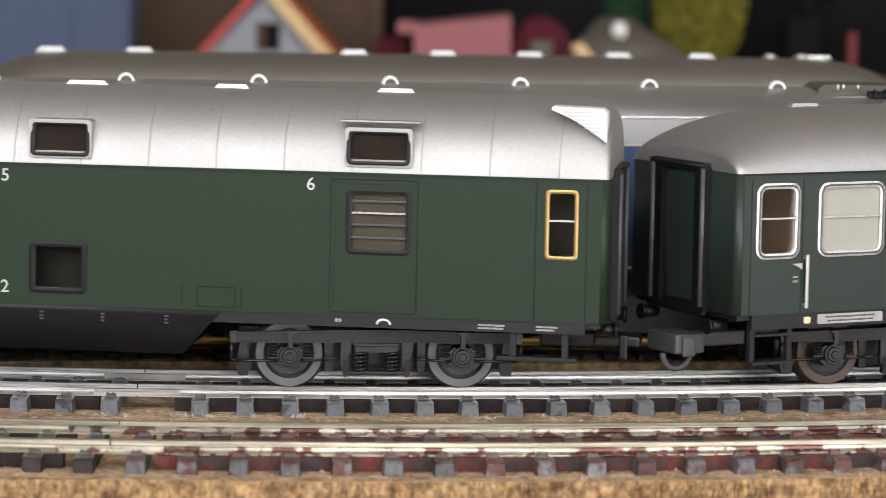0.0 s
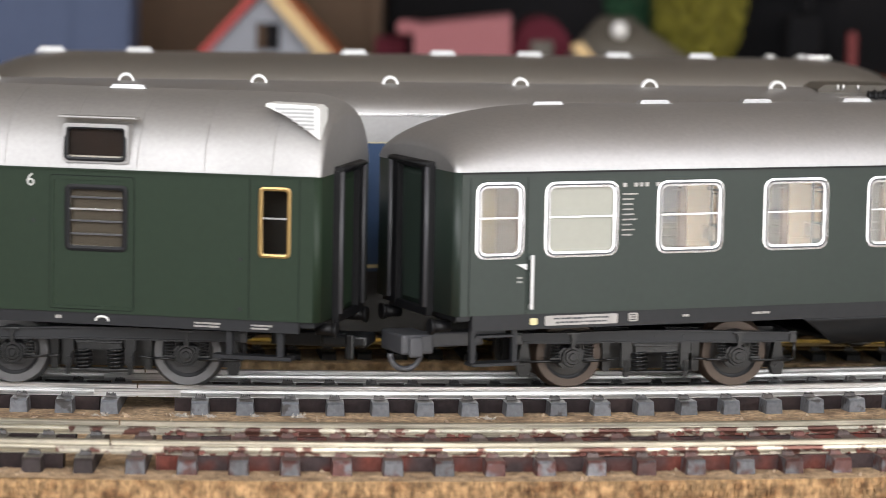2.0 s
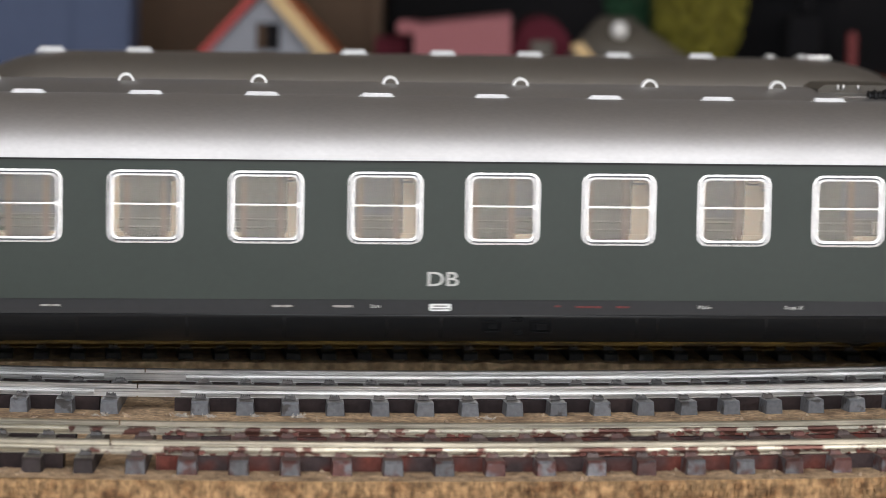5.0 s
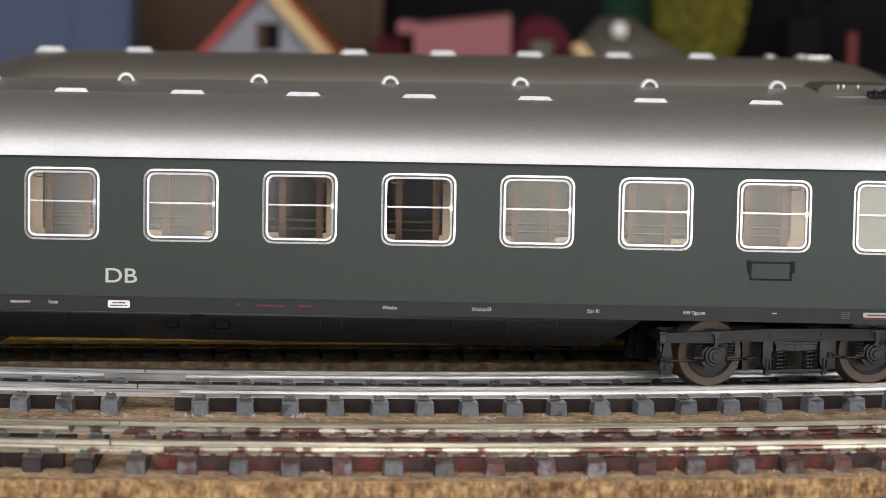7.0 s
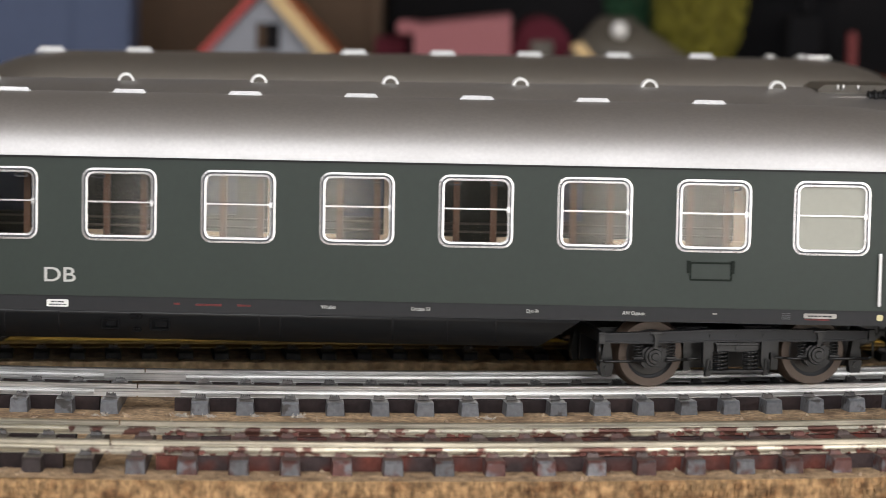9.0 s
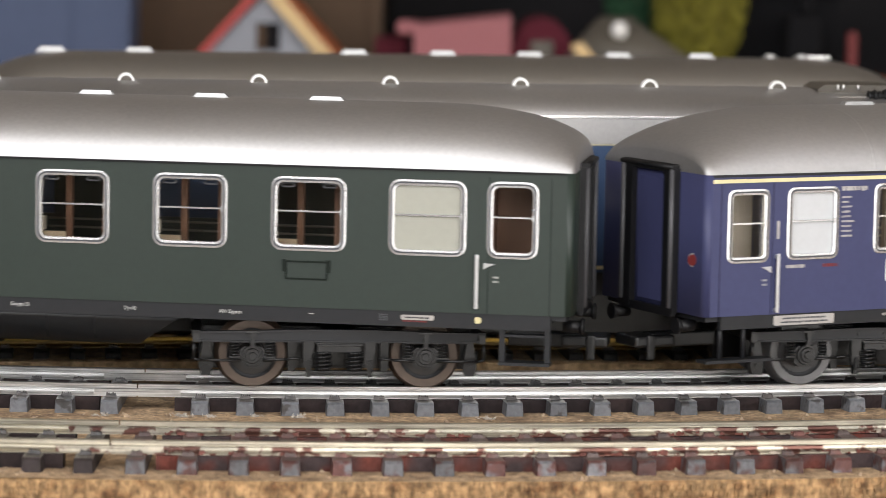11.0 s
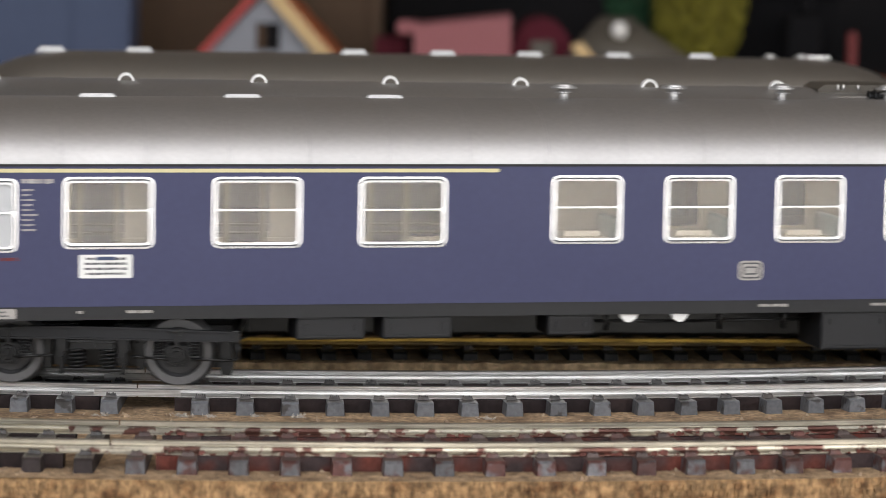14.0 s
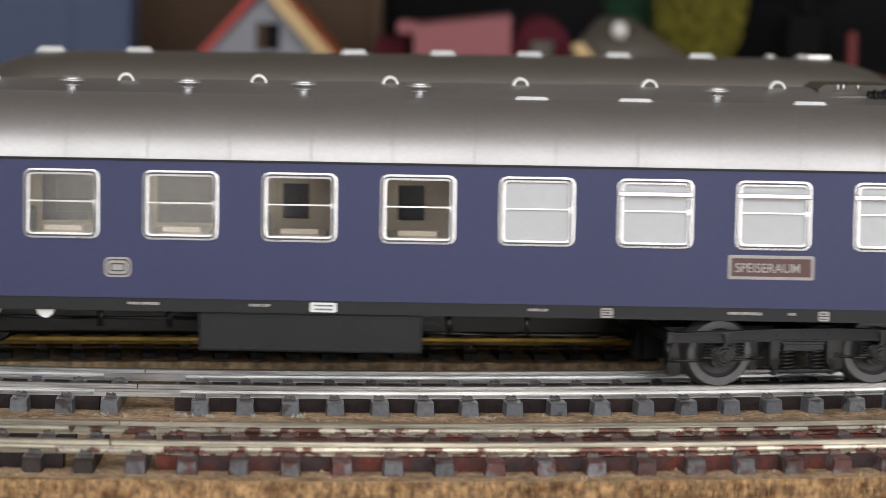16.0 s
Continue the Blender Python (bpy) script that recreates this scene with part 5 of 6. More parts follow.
        part("belly_panel", bm, FRAME_GREY, coach, "deep dark grey belly panel between the bogies")
    bm = bmesh.new()
    box(bm, -79.0, 79.0, -w + 4.4, w - 4.4, 4.8, 5.4)
    part("underfloor", bm, FRAME_GREY, coach)
    yb = -w + 0.2
    for x in (56.8, 67.0, 77.6):
        bars(coach, x, 11.6, yb - 0.25, 0.7, 3, TUBE_GREY, 0.35, 0.2)
    bars(coach, 105.7, 12.0, yb, 1.0, 1, SIGN_GREY, 0.6)
    bm = bmesh.new()
    tube(bm, [(113.6 + 1.1 * math.cos(math.pi * k / 6), yb - 0.05, 11.3 + 0.8 * math.sin(math.pi * k / 6)) for k in range(7)], 0.2, 5)
    part("painted_mark", bm, WHITE, coach)
    bars(coach, 129.0, 11.9, yb, 4.4, 2, SIGN_GREY, 0.3, 0.2, 0.2)
    bars(coach, 138.4, 11.9, yb, 3.6, 2, SIGN_GREY, 0.3, 0.2, 0.3)
    for x0, x1 in ((134.0, 146.0),):
        bm = bmesh.new()
        for x in (x0 + 0.6, x1 - 3):
            box(bm, x - 0.5, x + 0.5, -w + 1, -w + 2, 6.4, 11)
        box(bm, x0 - 2, x1 - 1, -w + 0.4, -w + 2.8, 6.2, 6.8)
        part("footstep", bm, FRAME_GREY, coach)
    build_bogie(coach, -PIVOT, -BOGIE_YAW, "grey")
    build_bogie(coach, PIVOT, BOGIE_YAW, "grey")
    return coach


def build_blue_coach():
    """The blue part first-class, part dining coach."""
    coach = tagged(new("dining_coach"), "cobalt blue model dining coach with cream stripe and silver roof", "train coach")
    w, zs, z0 = 16.3, 36.6, 13.6
    spec = dict(half=150.3, width=w, spring=zs, bottom=z0, sole=11.4, rise=9.8, power=2.0, dome=26, dome_low=3.0, seam=13.4, seam_high=0.012, gutter=FRAME_GREY,
                roof_label="silver-grey painted arched roof", far_holes=FAR)
    z_lo, z_hi = 23.1, 34.75
    doors = [(-146.2, -138.2, 22.2, 34.2), (138.2, 146.2, 22.2, 34.2)]
    toilets = [(-134.7, -124.6, 22.4, 34.3)]
    big = [(x - 0.2, x + 14.7, z_lo - 0.2, z_hi - 0.2) for x in (-117.4, -93.2, -69.0)]
    small = [(-36.7 + 19.5 * k, -36.7 + 19.5 * k + 12.4, z_lo + 0.2, z_hi) for k in range(5)]
    kitchen = [(-36.7 + 19.5 * k, -36.7 + 19.5 * k + 12.5, z_lo + 0.2, z_hi) for k in range(5, 9)]
    coach_shell(coach, spec, [inset(*h) for h in doors + toilets + big + small + kitchen], BLUE)
    roof = build_roof(coach, spec, SILVER)
    for h in doors:
        window(coach, *h, -w, FRAME_WHITE, GLASS, radius=1.3)
        bm = bmesh.new()
        box(bm, h[0] - 1.5, h[1] + 1.5, -9.0, -8.4, z0 + 0.3, zs - 0.2)
        box(bm, h[0] + 2.6, h[0] + 3.1, -9.3, -8.9, z0 + 8.0, zs - 3.0)
        part("vestibule_wall", bm, INTERIOR_GREY, coach)
    window(coach, *toilets[0], -w, FRAME_WHITE, FROST_WHITE, radius=1.3)
    for h in big + small:
        window(coach, *h, -w, FRAME_WHITE, GLASS, radius=1.3)
    for k, h in enumerate(kitchen):
        window(coach, *h, -w, FRAME_WHITE, FROST_WHITE, radius=1.3, top_bar=k > 0)
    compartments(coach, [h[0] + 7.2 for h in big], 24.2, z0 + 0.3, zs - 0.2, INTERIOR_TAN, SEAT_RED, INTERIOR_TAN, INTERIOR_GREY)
    # dining room: tables, chair backs and back wall
    for h in small:
        c = (h[0] + h[1]) / 2
        bm = bmesh.new()
        box(bm, c - 4.5, c + 4.5, -14.6, -3.0, z0 + 10.0, z0 + 10.6, 0.2)
        cyl(bm, (c, -9, z0), (c, -9, z0 + 10.0), 0.8, 10)
        box(bm, c - 3.2, c + 3.2, -13.6, -13.0, z0 + 10.6, z0 + 11.6, 0.2)
        part("dining_table", bm, INTERIOR_GREY, coach)
        for sx in (-6.0, 6.0):
            bm = bmesh.new()
            box(bm, c + sx - 0.8, c + sx + 0.8, -14.2, -4.0, z0 + 0.3, z0 + 13.8, 0.5)
            part("chair_back", bm, CHAIR_GREY, coach)
    for x in (-46.5, 59.0):
        bm = bmesh.new()
        box(bm, x - 0.5, x + 0.5, -15, 15, z0 + 0.3, zs - 0.2)
        part("partition", bm, INTERIOR, coach)
    bm = bmesh.new()
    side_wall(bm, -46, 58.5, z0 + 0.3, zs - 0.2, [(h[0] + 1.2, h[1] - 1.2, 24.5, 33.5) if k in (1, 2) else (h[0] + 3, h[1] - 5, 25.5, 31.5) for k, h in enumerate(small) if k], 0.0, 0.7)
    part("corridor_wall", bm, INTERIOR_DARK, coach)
    # stripe on the upper body, ends before the dining room
    bm = bmesh.new()
    box(bm, -149.0, -45.6, -w - 0.06, -w + 0.1, 35.25, 35.85)
    part("stripe", bm, CREAM, coach, "cream painted stripe")
    bm = bmesh.new()
    box(bm, -149.0, 149.0, -w - 0.05, -w + 0.1, 36.2, 36.4)
    part("drip_edge", bm, FRAME_GREY, coach)
    zt = zs + spec["rise"]
    for h in big:
        boat_vent(coach, roof, (h[0] + h[1]) / 2, 0, zt - 0.15, 6.6, 0.7)
    for h in small:
        disc_vent(roof, (h[0] + h[1]) / 2, 0, zt)
    for x in (66.5, 84.0, 113.5):
        boat_vent(coach, roof, x, 0, zt - 0.15, 6.0, 0.7)
    disc_vent(roof, 98.0, 2.0, zt)
    # signs and fittings
    words("class_numeral", "1", 4.2, SIGN_GREY, coach, -137.4, -w - 0.02, 26.0, 0.06, "cream class numeral")
    plate(coach, -114.8, -106.2, 18.2, 22.0, -w, WHITE, "white destination board with small print", 4, TUBE_GREY, "destination_board")
    bm = bmesh.new()
    box(bm, -112.0, -109.0, -w - 0.24, -w - 0.12, 21.1, 21.7)
    part("blue_band", bm, BLUE_CARD, coach)
    sign = plate(coach, 98.8, 113.0, 18.4, 22.4, -w, SIGN_GREY, "brownish red dining room sign with pale rim", 0, None, "dining_sign")
    bm = bmesh.new()
    box(bm, 99.3, 112.5, -w - 0.22, -w - 0.1, 18.9, 21.9)
    part("sign_field", bm, SIGN_FIELD, sign)
    words("sign_lettering", "SPEISERAUM", 2.15, SIGN_GREY, sign, 99.9, -w - 0.24, 19.6, 0.04, "pale lettering", 0.93)
    bm = bmesh.new()
    extrude_xz(bm, rounded(-3.9, 0.5, 17.0, 20.3, 0.9), -w - 0.14, -w + 0.04)
    emblem = part("emblem", bm, SIGN_GREY, coach, "pale grey railway emblem")
    bm = bmesh.new()
    ring_xz(bm, rounded(-3.6, 0.2, 17.3, 20.0, 0.7), rounded(-3.35, -0.05, 17.55, 19.75, 0.55), -w - 0.2, -w - 0.1)
    ring_xz(bm, rounded(-2.9, -0.5, 17.95, 19.35, 0.3), rounded(-2.65, -0.75, 18.2, 19.1, 0.15), -w - 0.2, -w - 0.1)
    part("emblem_rim", bm, TUBE_GREY, emblem)
    bars(coach, -124.0, 34.2, -w, 5.0, 1, SIGN_GREY, 0.8)
    bars(coach, -123.9, 32.6, -w, 2.6, 9, SIGN_GREY, 0.35, 0.45, 0.5, 5)
    bars(coach, -134.6, 21.6, -w, 3.6, 1, SIGN_GREY, 0.6)
    bars(coach, -127.4, 21.6, -w, 3.0, 1, PAINT_RED, 0.6)
    grab_rail(coach, -136.5, 13.9, 23.6, -w)
    grab_rail(coach, 136.5, 13.9, 23.6, -w)
    door_handle(coach, -138.6, 21.0, -w, 1)
    for x in (-147.4, -137.4, 137.4, 147.4):
        seam_line(coach, [(x, z0), (x, 35.2)], -w, BLUE_SEAM, 0.05)
    bm = bmesh.new()
    cyl(bm, (-149.6, -12.6, 22.6), (-150.6, -12.9, 22.6), 0.9, 14)
    lamp = part("tail_light", bm, POST_RED, coach, "unlit red tail light")
    bm = bmesh.new()
    cyl(bm, (-149.4, -12.55, 22.6), (-150.35, -12.82, 22.6), 1.2, 16, 1.15)
    part("lamp_rim", bm, SATIN, lamp, "pale metal rim")
    yb = -w + 0.22
    plate(coach, -136.6, -124.8, 11.7, 13.3, yb, SIGN_GREY, "long pale grey data panel", 2, TUBE_GREY)
    for x, ln in ((-115, 0.9), (-107, 4.2), (20, 3.4), (66, 3.2), (99, 5.6), (109, 1.2)):
        bars(coach, x, 12.9, yb, ln, 1, SIGN_GREY, 0.5)
    plate(coach, 30.0, 34.4, 11.7, 13.3, yb, WHITE, "white plate on the underframe", 2, BLUE_CARD)
    plate(coach, 78.0, 80.0, 11.6, 13.2, yb, SIGN_GREY, "small grey data panel", 3, FRAME_GREY)
    plate(coach, 114.0, 115.8, 11.6, 13.2, yb, SIGN_GREY, "small grey data panel", 3, FRAME_GREY)
    bars(coach, 0.0, 12.9, yb, 5.2, 1, SIGN_GREY, 0.5, 0.2)
    # boxes under the floor
    def underbox(x0, x1, z_low, depth, material, label):
        bm = bmesh.new()
        box(bm, x0, x1, -w + 1.2, -w + 1.2 + depth, z_low, 11.5, 0.3)
        b = part("equipment_box", bm, material, coach, label)
        n = max(1, int((x1 - x0) / 11))
        for k in range(n):
            a = x0 + (x1 - x0) * k / n
            bb = x0 + (x1 - x0) * (k + 1) / n
            bm = bmesh.new()
            ring_xz(bm, rounded(a + 0.3, bb - 0.3, z_low + 0.4, 11.0, 0.2, 2), rounded(a + 0.6, bb - 0.6, z_low + 0.7, 10.7, 0.15, 2), -w + 1.0, -w + 1.3)
            for xx in (a + 1.6, bb - 1.6):
                box(bm, xx - 0.25, xx + 0.25, -w + 0.85, -w + 1.3, 9.2, 10.2)
            part("box_lid", bm, FRAME_GREY, b)
    underbox(-79.0, -67.5, 7.6, 8, FRAME_GREY, "dark grey battery box")
    underbox(-64.5, -52.8, 7.6, 8, FRAME_GREY, "dark grey battery box")
    underbox(-36.5, -28.4, 7.8, 8, BLACK, "black equipment box")
    underbox(11.6, 48.6, 4.8, 12, FRAME_GREY, "long dark grey equipment box")
    for pts, r in (([(-28.0, -w + 6.0, 9.6), (-10.0, -w + 6.0, 9.4), (11.0, -w + 6.0, 9.6)], 0.3), ([(49.0, -w + 3.0, 8.2), (60.0, -w + 3.0, 8.0), (78.0, -w + 3.0, 8.3)], 0.25)):
        bm = bmesh.new()
        tube(bm, pts, r, 6)
        part("brake_pipe", bm, BOGIE_BLACK, coach)
    for x, y in ((-25.0, 6.0), (-5.0, 6.0), (6.5, 6.0), (53.0, 3.0), (66.0, 3.0)):
        bm = bmesh.new()
        cyl(bm, (x, -w + y, 8.0), (x, -w + y, 11.6), 0.5, 8)
        part("pipe_hanger", bm, BOGIE_BLACK, coach)
    bm = bmesh.new()
    for x in (-22.5, -13.6):
        extrude_xz(bm, [(x - 1.7, 11.6), (x + 1.7, 11.6), (x + 1.2, 10.6), (x + 0.35, 9.95), (x - 0.35, 9.95), (x - 1.2, 10.6)], -w + 0.9, -w + 2.2)
    part("drain_funnel", bm, WHITE, coach, "white drain funnels")
    bm = bmesh.new()
    for x in (-146.0, -141.5):
        cyl(bm, (x, -w + 1.6, 6.4), (x, -w + 1.6, 13.4), 0.4, 8)
    box(bm, -149.8, -137.0, -w - 0.3, -w + 2.6, 6.0, 6.5)
    part("footstep", bm, FRAME_GREY, coach, "dark entrance footstep frame")
    build_bogie(coach, -PIVOT, -BOGIE_YAW, "grey", 13.7)
    build_bogie(coach, PIVOT, BOGIE_YAW, "grey", 13.7)
    return coach


# ---------------------------------------------------------------- parked train behind


def build_parked_blue(m):
    coach = tagged(new("parked_coach"), "parked dark blue model coach with two cream stripes and silver roof", "train coach")
    coach.matrix_basis = m
    w, zs, z0, E, L = 16.3, 36.8, 13.8, -86.0, 79.5
    # added black block: stands in for the shade below the parked coach
    bm = bmesh.new()
    box(bm, E + 1, L - 1, -w + 1.6, w - 1.6, 2.3, z0 - 0.05, 0.5)
    part("underfloor_shade_block", bm, BOGIE_BLACK, coach, "black block added for the shade under the floor")
    bm = bmesh.new()
    box(bm, E, L, -w, w, z0, zs)
    part("body", bm, BLUE_DARK, coach, "dark blue painted body")
    bm = bmesh.new()
    arc = roof_profile(w - 0.2, 41.6, 4.8, 2.0)
    prof = [(-w + 0.3, zs)] + arc + [(w - 0.3, zs)]
    loft(bm, [[(x, y, z) for y, z in prof] for x in (E, L)])
    roof = part("roof", bm, SILVER, coach, "grey arched roof")
    for s in (-1, 1):
        bm = bmesh.new()
        box(bm, E, L, s * w - 0.2, s * w + 0.2, zs, 41.5)
        part("roof_band", bm, SILVER_LIGHT, roof, "light silver band above the windows")
    bm = bmesh.new()
    box(bm, E, L, -w - 0.35, -w + 0.3, 41.4, 41.9, 0.1)
    part("rain_strip", bm, CHROME, roof)
    for z, h in ((36.6, 0.7), (14.4, 0.6)):
        bm = bmesh.new()
        box(bm, E, L, -w - 0.08, -w + 0.1, z, z + h)
        part("stripe", bm, CREAM, coach, "cream painted stripe")
    bm = bmesh.new()
    box(bm, E + 5, L - 5, -w + 1, w - 1, 9.5, z0)
    part("underframe", bm, FRAME_GREY, coach)
    # dome ventilators along the ridge; even steps
    for k in range(-1, 6):
        hood_vent(roof, -58.0 + 23.75 * k, -2.2, 46.1, 1.55)
    bars(coach, -23.6, 35.2, -w, 2.6, 1, SIGN_GREY, 1.3)
    bars(coach, -25.2, 32.4, -w, 4.6, 1, SIGN_GREY, 1.3)
    bars(coach, -25.6, 29.6, -w, 5.0, 1, SIGN_GREY, 0.7)
    # wheels coloured black so that they sink into the shade under the floor
    for x in (-86, 80):
        build_bogie(coach, x, 0, "black", 4.0)
    return coach


def build_parked_far(m):
    coach = tagged(new("parked_far_coach"), "parked grey-roofed model coach on the rear track", "train coach")
    coach.matrix_basis = m
    w, zs, z0 = 16.3, 36.8, 13.8
    spec = dict(half=98.0, width=w, spring=zs, bottom=z0, sole=11.3, rise=9.4, power=2.0, dome=20, dome_low=3.0, seam=40, seam_high=0.02, gutter=BLACK, roof_label="grey arched roof", far_holes=[])
    coach_shell(coach, spec, [], BLUE_DARK)
    roof = build_roof(coach, spec, GREY_ROOF)
    for x in (-84.6, -66.0, -20.2, -1.0, 18.0, 37.5, 56.0):
        boat_vent(coach, roof, x, 0, zs + spec["rise"] - 0.1, 5.8, 0.95, 2.0)
    for x in (71.5, 78.5):
        disc_vent(roof, x, 0, zs + spec["rise"] - 0.4, 0.0, 1.7)
    bm = bmesh.new()
    box(bm, 79, 85, -0.4, 0.4, zs + spec["rise"] + 0.1, zs + spec["rise"] + 0.7)
    part("roof_pipe", bm, CHROME, roof)
    for x in (-70, 70):
        build_bogie(coach, x, 0, "grey")
    return coach


def build_roof_gear(m):
    """Electric gear that stands on the parked roof's end: plate, insulator and pipe."""
    gear = tagged(new("roof_equipment"), "black ribbed insulator on a grey roof hatch of the parked train", "roof equipment")
    gear.matrix_basis = m
    bm = bmesh.new()
    loft(bm, [[(0, y, z) for y, z in ((-6, -3), (6, -3), (6, 0.0), (-6, 0.0))], [(1.2, y, z) for y, z in ((-6, -3), (6, -3), (6, 0.8), (-6, 0.8))], [(14, y, z) for y, z in ((-6, -3), (6, -3), (6, 0.8), (-6, 0.8))]], smooth=False)
    part("hatch_plate", bm, TAUPE, gear)
    bm = bmesh.new()
    box(bm, 3.0, 9.0, -8.8, -7.8, -1.7, -1.1, 0.15)
    part("footboard", bm, GREY_ROOF, gear)
    bm = bmesh.new()
    for k in range(7):
        x = 8.6 + 0.95 * k
        cyl(bm, (x, -8.6, -1.0), (x + 0.5, -8.6, -1.0), 1.25 if k % 2 else 1.0, 14)
        cyl(bm, (x + 0.5, -8.6, -1.0), (x + 0.95, -8.6, -1.0), 0.85, 14)
    part("insulator", bm, BLACK, gear, "black ribbed insulator")
    bm = bmesh.new()
    for x in (3.6, 4.6, 7.4):
        cyl(bm, (x, -6.2, 0.0), (x, -6.2, 0.9), 0.28, 8)
    part("bolt", bm, CHROME, gear)


# ---------------------------------------------------------------- things behind the tracks


def leaf_clumps(name, centre, rx, ry, rz, count, size, material, label, seed):
    rnd = random.Random(seed)
    tree = tagged(new(name), label, "model tree")
    bm = bmesh.new()
    cyl(bm, (centre[0], centre[1], GROUND), (centre[0], centre[1], centre[2]), 2.2, 8, 1.2)
    for k in range(7):
        a = 2 * math.pi * k / 7
        cyl(bm, (centre[0], centre[1], centre[2] - rz * 0.4), (centre[0] + rx * 0.6 * math.cos(a), centre[1] + ry * 0.6 * math.sin(a), centre[2] + rz * rnd.uniform(-0.2, 0.5)), 0.9, 6, 0.4)
    part("trunk", bm, WOOD_BROWN, tree)
    bm = bmesh.new()
    for _ in range(count):
        d = Vector((rnd.gauss(0, 1), rnd.gauss(0, 1), rnd.gauss(0, 1))).normalized() * rnd.uniform(0.55, 1.0) ** 0.5
        p = Vector((centre[0] + d.x * rx, centre[1] + d.y * ry, centre[2] + d.z * rz))
        r = size * rnd.uniform(0.5, 1.3)
        q = Euler((rnd.uniform(0, 6), rnd.uniform(0, 6), rnd.uniform(0, 6)))
        vs = []
        for c in ((1, 0, 0), (-0.4, 0.9, 0), (-0.5, -0.8, 0.2), (0.1, 0.1, 0.9)):
            v = Vector(c) * r
            v.rotate(q)
            vs.append(bm.verts.new(p + v))
        for f in ((0, 1, 2), (0, 1, 3), (1, 2, 3), (2, 0, 3)):
            bm.faces.new([vs[i] for i in f])
    part("crown", bm, material, tree)


BACK = 1150.0


def build_background():
    k = BACK / 1100.0
    g = GROUND

    def P(x):
        return x * k
    # blue card box and brown cardboard box
    bm = bmesh.new()
    box(bm, P(-260), P(-108.4), BACK + 20, BACK + 120, g, 190, 1.0)
    b = tagged(part("blue_box", bm, BLUE_CARD), "grey-blue card box standing on the layout", "box")
    bm = bmesh.new()
    box(bm, P(-128), P(-127.4), BACK + 19.2, BACK + 20, g, 189)
    box(bm, P(-110), P(-108), BACK + 19.0, BACK + 20, g, 189)
    part("fold_edge", bm, BLUE_CARD, b)
    bm = bmesh.new()
    box(bm, P(-112), P(-23.6), BACK + 60, BACK + 150, g, 200, 1.0)
    card = tagged(part("cardboard_box", bm, CARD), "brown cardboard box standing on the layout", "box")
    bm = bmesh.new()
    box(bm, P(-27.5), P(-23.2), BACK + 57.5, BACK + 59.8, g, 198)
    part("corner_flap", bm, CARD, card)
    # house with gable towards the tracks
    house = tagged(new("toy_house"), "small grey gabled model house with red roof edge", "model house")
    ap, ez, az = P(-60.2), 17.0, 47.4
    hx0, hx1 = ap - 29.8, ap + 29.8
    bm = bmesh.new()
    side_poly = [(hx0 + 4, g), (hx1 - 4, g), (hx1 - 4, ez + 2), (ap, az - 2), (hx0 + 4, ez + 2)]
    extrude_xz(bm, side_poly, BACK, BACK + 45)
    part("wall", bm, HOUSE_WALL, house, "pale grey plastered wall")

    def slope(name, a, c, thick, material, y0, y1):
        bm = bmesh.new()
        dx, dz = c[0] - a[0], c[1] - a[1]
        ln = math.hypot(dx, dz)
        nx, nz = -dz / ln * thick, dx / ln * thick
        if nz < 0:
            nx, nz = -nx, -nz
        extrude_xz(bm, [a, c, (c[0] + nx, c[1] + nz), (a[0] + nx, a[1] + nz)], y0, y1)
        return part(name, bm, material, house)
    slope("roof", (hx0, ez - 3), (ap, az), 2.4, PAINT_RED, BACK - 4, BACK + 48)
    slope("roof", (hx1 + 1, ez - 3), (ap, az), 2.2, ORANGE, BACK - 2, BACK + 48)
    slope("barge_board", (hx1 - 3.5, ez - 3), (ap, az - 4), 4.6, WOOD_CREAM, BACK - 5, BACK - 2.2)
    bm = bmesh.new()
    box(bm, ap - 3.6, ap + 4.4, BACK - 0.8, BACK - 0.2, 25.0, 34.5)
    win = part("window", bm, DARK, house)
    bm = bmesh.new()
    box(bm, ap - 3.6, ap - 0.6, BACK - 1.2, BACK - 0.8, 25.2, 34.0)
    part("shutter", bm, CARD, win)
    # pink wagon
    wagon = tagged(new("pink_wagon"), "faded pink model goods wagon on the layout", "model wagon")
    bm = bmesh.new()
    loft(bm, [[(P(-11.6), y, 4), (P(20.8), y, 4), (P(20.8), y, 39.5), (P(-10.6), y, 35.5)] for y in (BACK - 30, BACK + 5)], smooth=False)
    part("body", bm, PINK, wagon)
    bm = bmesh.new()
    box(bm, P(-16.5), P(-9.5), BACK - 28, BACK - 10, 32.5, 37.0, 1.2)
    part("end_platform", bm, PINK, wagon)
    bm = bmesh.new()
    for x in (P(-6), P(15)):
        cyl(bm, (x, BACK - 28, 1.6), (x, BACK + 2, 1.6), 5.8, 20)
    part("wheelset", bm, DARK, wagon)
    bm = bmesh.new()
    box(bm, P(-24), P(-13), BACK - 10, BACK + 8, g, 30.5, 0.8)
    tagged(part("maroon_box", bm, MAROON), "small maroon model box beside the wagon", "box")
    # maroon arch shaped wagon end
    arch = tagged(new("maroon_wagon"), "maroon model wagon with arched end", "model wagon")
    cx = P(31.2)
    outer = [(cx - 10.5, g), (cx + 10.5, g)] + [(cx + 10.5 * math.cos(math.pi * i / 10), 27 + 11.5 * math.sin(math.pi * i / 10)) for i in range(11)]
    bm = bmesh.new()
    extrude_xz(bm, outer, BACK - 20, BACK + 20)
    part("body", bm, MAROON, arch)
    bm = bmesh.new()
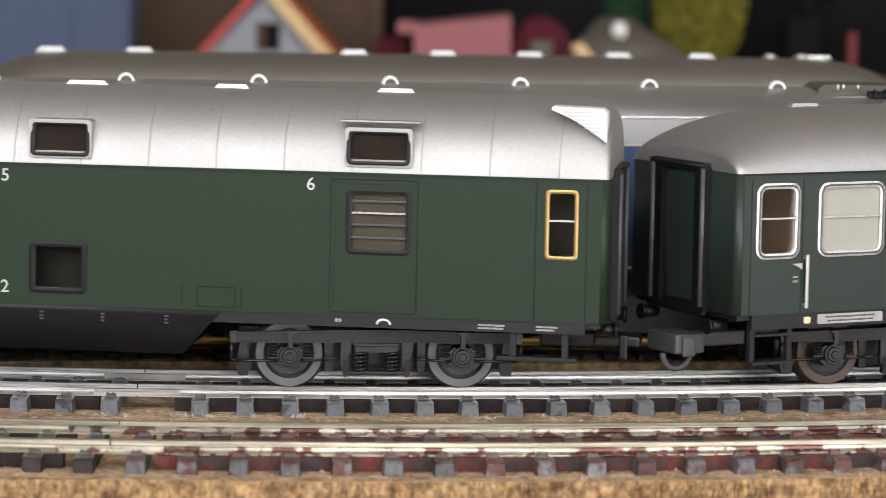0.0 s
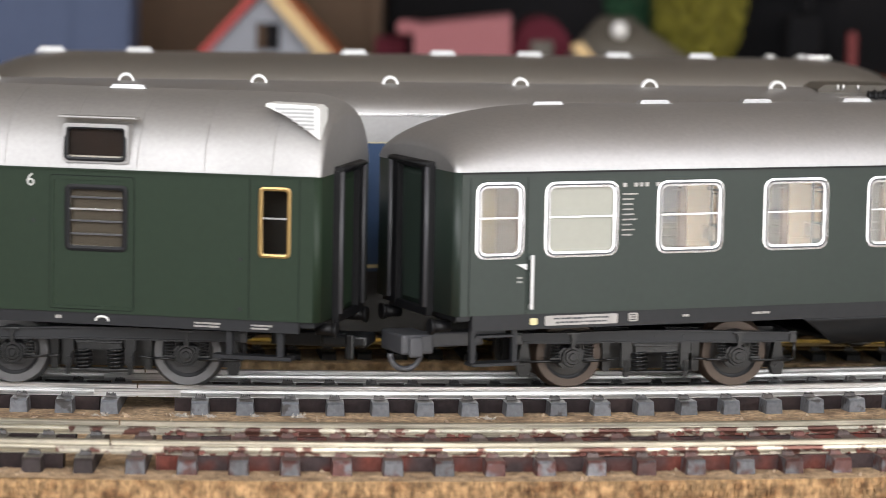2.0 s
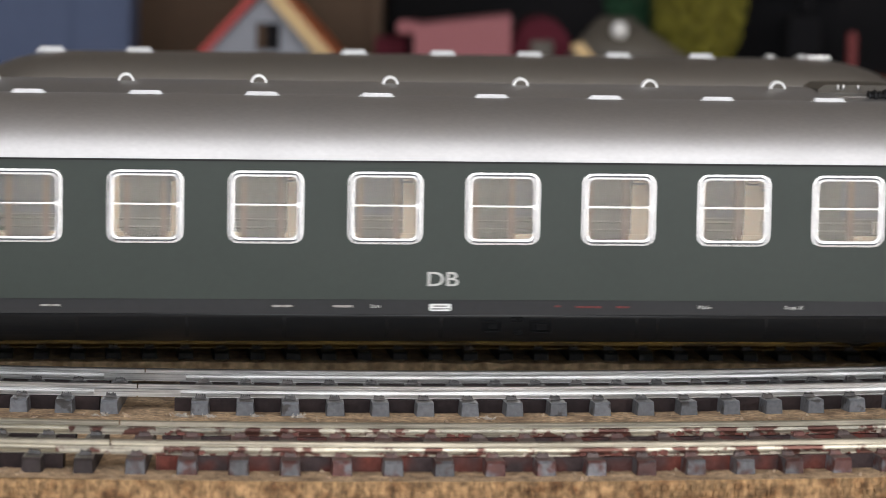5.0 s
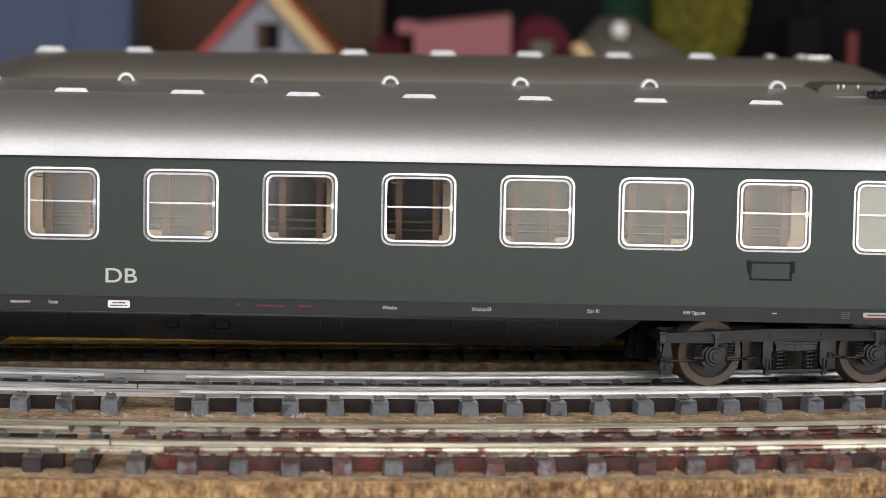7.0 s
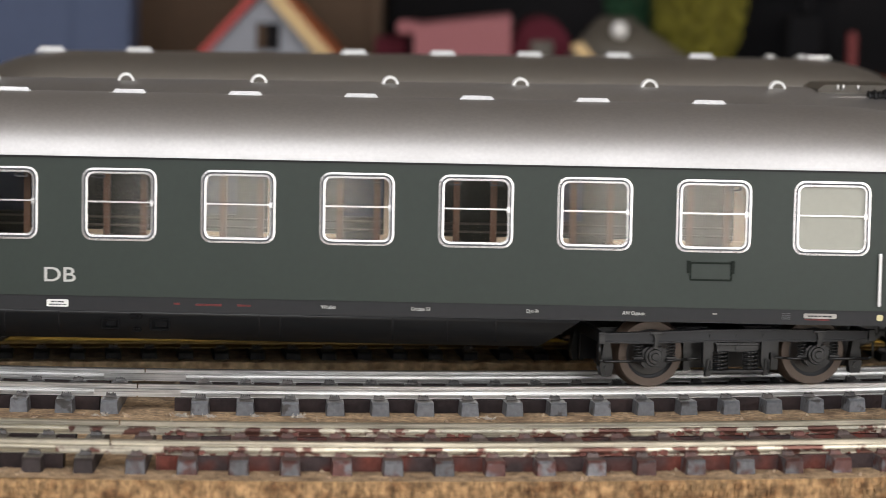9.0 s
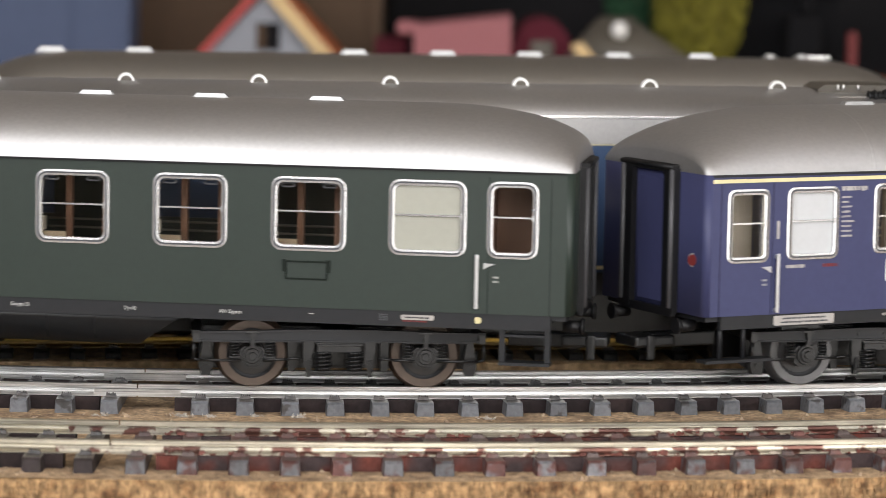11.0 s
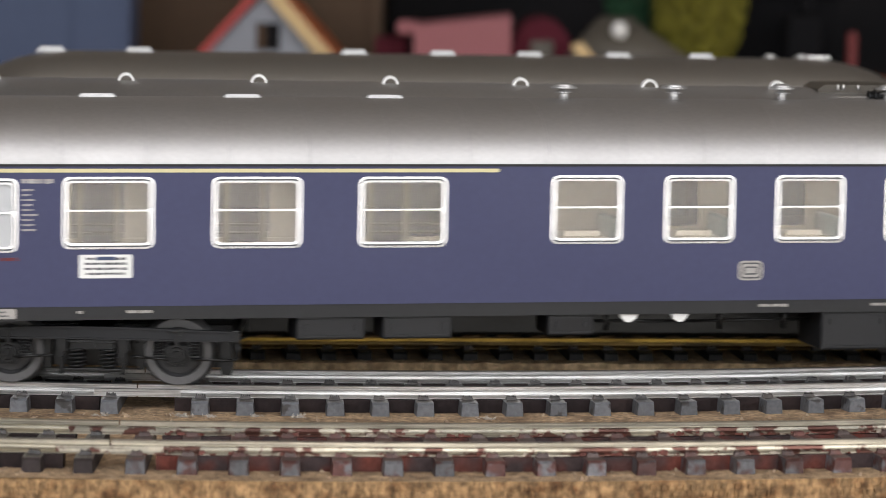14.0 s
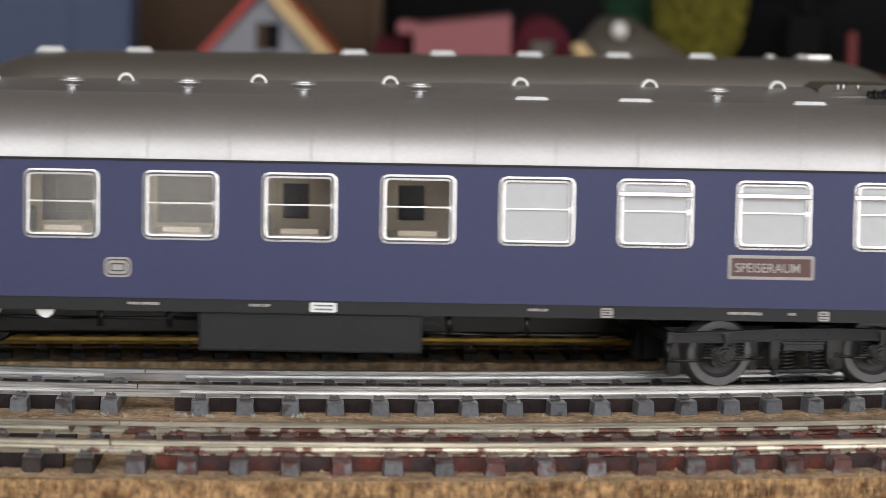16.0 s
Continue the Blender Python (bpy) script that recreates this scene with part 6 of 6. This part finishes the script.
    box(bm, cx - 4, cx + 4, BACK - 21.2, BACK - 19.8, 6, 31, 1.0)
    part("end_door", bm, TAUPE, arch)
    # taupe roofed station building with a white lamp
    st = tagged(new("station_building"), "small model building with a taupe hipped roof", "model house")
    bm = bmesh.new()
    c = P(56)
    loft(bm, [[(c - 20, BACK - 40, 23), (c + 30, BACK - 40, 23), (c + 30, BACK, 23), (c - 20, BACK, 23)], [(c - 9, BACK - 28, 36), (c + 9, BACK - 28, 36), (c + 9, BACK - 12, 36), (c - 9, BACK - 12, 36)],
              [(c - 6, BACK - 24, 39.5), (c + 5, BACK - 24, 39.5), (c + 5, BACK - 16, 39.5), (c - 6, BACK - 16, 39.5)]], smooth=True)
    part("roof", bm, TAUPE, st)
    bm = bmesh.new()
    box(bm, c - 16, c + 24, BACK - 36, BACK - 4, g, 23.2)
    part("wall", bm, HOUSE_WALL, st)
    bm = bmesh.new()
    bmesh.ops.create_uvsphere(bm, u_segments=14, v_segments=8, radius=2.9, matrix=Matrix.Translation((c, BACK - 32, 35.5)))
    part("lamp_globe", bm, WHITE, st, "white round lamp globe")
    bm = bmesh.new()
    extrude_xz(bm, [(c - 17, 30.5), (c - 13, 32.0), (c - 5, 22.0), (c - 9, 20.5)], BACK - 46, BACK - 43)
    part("plank", bm, WOOD_CREAM, st)
    # trees
    leaf_clumps("olive_tree", (P(83.5), BACK - 10, 42), 15.5, 13, 23, 2600, 2.0, OLIVE_LEAF, "olive yellow foam model tree", 3)
    leaf_clumps("dark_green_tree", (P(65), BACK + 14, 44), 12, 10, 24, 1500, 2.0, PINE_LEAF, "dark green foam model tree", 5)
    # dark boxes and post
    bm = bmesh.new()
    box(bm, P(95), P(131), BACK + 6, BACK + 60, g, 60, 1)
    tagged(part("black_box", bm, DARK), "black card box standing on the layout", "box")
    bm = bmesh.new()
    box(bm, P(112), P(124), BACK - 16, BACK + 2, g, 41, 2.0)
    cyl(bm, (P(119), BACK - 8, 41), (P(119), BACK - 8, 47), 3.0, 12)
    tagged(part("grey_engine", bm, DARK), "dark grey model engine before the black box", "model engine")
    bm = bmesh.new()
    box(bm, P(132.6), P(135.6), BACK - 14, BACK - 8, g, 35.5, 0.6)
    tagged(part("red_post", bm, POST_RED), "red plastic post on the layout", "post")
    bm = bmesh.new()
    extrude_xz(bm, [(P(138), 22.0), (P(150), 18.5), (P(150), 15.0), (P(138), 18)], BACK - 30, BACK - 20)
    box(bm, P(139), P(150), BACK - 28, BACK - 22, g, 17)
    tagged(part("orange_ramp", bm, ORANGE), "orange and cream sloped model part", "model part")
    # cupboard in near-black: the shade at the back is put into its colour
    bm = bmesh.new()
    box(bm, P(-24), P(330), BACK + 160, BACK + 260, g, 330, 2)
    cupboard = tagged(part("dark_cupboard", bm, DARK), "cupboard behind the layout, near-black with its shade put into the colour", "cupboard")
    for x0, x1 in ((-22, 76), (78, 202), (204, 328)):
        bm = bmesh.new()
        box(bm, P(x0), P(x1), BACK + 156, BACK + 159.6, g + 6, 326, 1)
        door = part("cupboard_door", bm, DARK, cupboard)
        bm = bmesh.new()
        tube(bm, [(P(x1 - 8), BACK + 153, 120), (P(x1 - 8), BACK + 153, 160)], 2.0, 8)
        for z in (122, 158):
            cyl(bm, (P(x1 - 8), BACK + 153, z), (P(x1 - 8), BACK + 156.2, z), 1.4, 8)
        part("door_pull", bm, BLACK, door)
    bm = bmesh.new()
    box(bm, P(98), P(150), BACK - 4, BACK + 8, 49.5, 54, 1)
    tagged(part("orange_strip", bm, ORANGE), "orange strip on top of the black box", "strip")


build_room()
build_board()
build_track("curved_track", "curved model railway track with nickel rails and grey sleepers", RAD, RAD, -780, 740, 10.6, RAIL, SLEEPER, 7.15, 42.2 - 7.15 * 6, missing=(13.9,))
flakes(build_track("front_track", "curved model railway track with flaking rust-red paint", FRONT_RAD, RAD, -460, 480, 10.6, RAIL_RUST, SLEEPER_RUST, 6.62, 40.6, web_mat=RUST_WEB, left=(RAIL_CREAM, SLEEPER_DARK)))
YAW = 6.6
build_roadbed(straight_frame(0, 599.0, YAW))
build_straight_track("rear_track", "straight model track with brass rails and dark sleepers", straight_frame(0, 599.0, YAW, 0.7), -140, 135, BRASS)
build_straight_track("far_track", "straight model track with brass rails behind the parked coach", straight_frame(0, 707.0, 9.0), -150, 200, BRASS)
BAGGAGE = build_baggage_coach()
GREEN = build_green_coach()
DINING = build_blue_coach()
build_parked_blue(straight_frame(0, 597.0, YAW))
build_parked_far(straight_frame(0, 707.0, 9.0))
build_roof_gear(place(67.0, 603.0, 46.6, YAW))
build_background()


def motions():
    """The train runs along the curve; the wheels roll with it."""
    steps = [k / 10 for k in range(161)]
    for coach, off in ((BAGGAGE, COACH_A), (GREEN, 0.0), (DINING, COACH_C)):
        walk(coach, [(t, coach_pose(travelled(t) + off)) for t in steps])
    moving = {BAGGAGE, GREEN, DINING}
    for wheel, x in WHEELS:
        if wheel.parent.parent in moving:
            walk(wheel, [(t, pose(x * MM, 0, 5.6 * MM) @ Matrix.Rotation((travelled(t) - TRAVEL[0][1]) / 5.6, 4, "Y")) for t in steps])


motions()
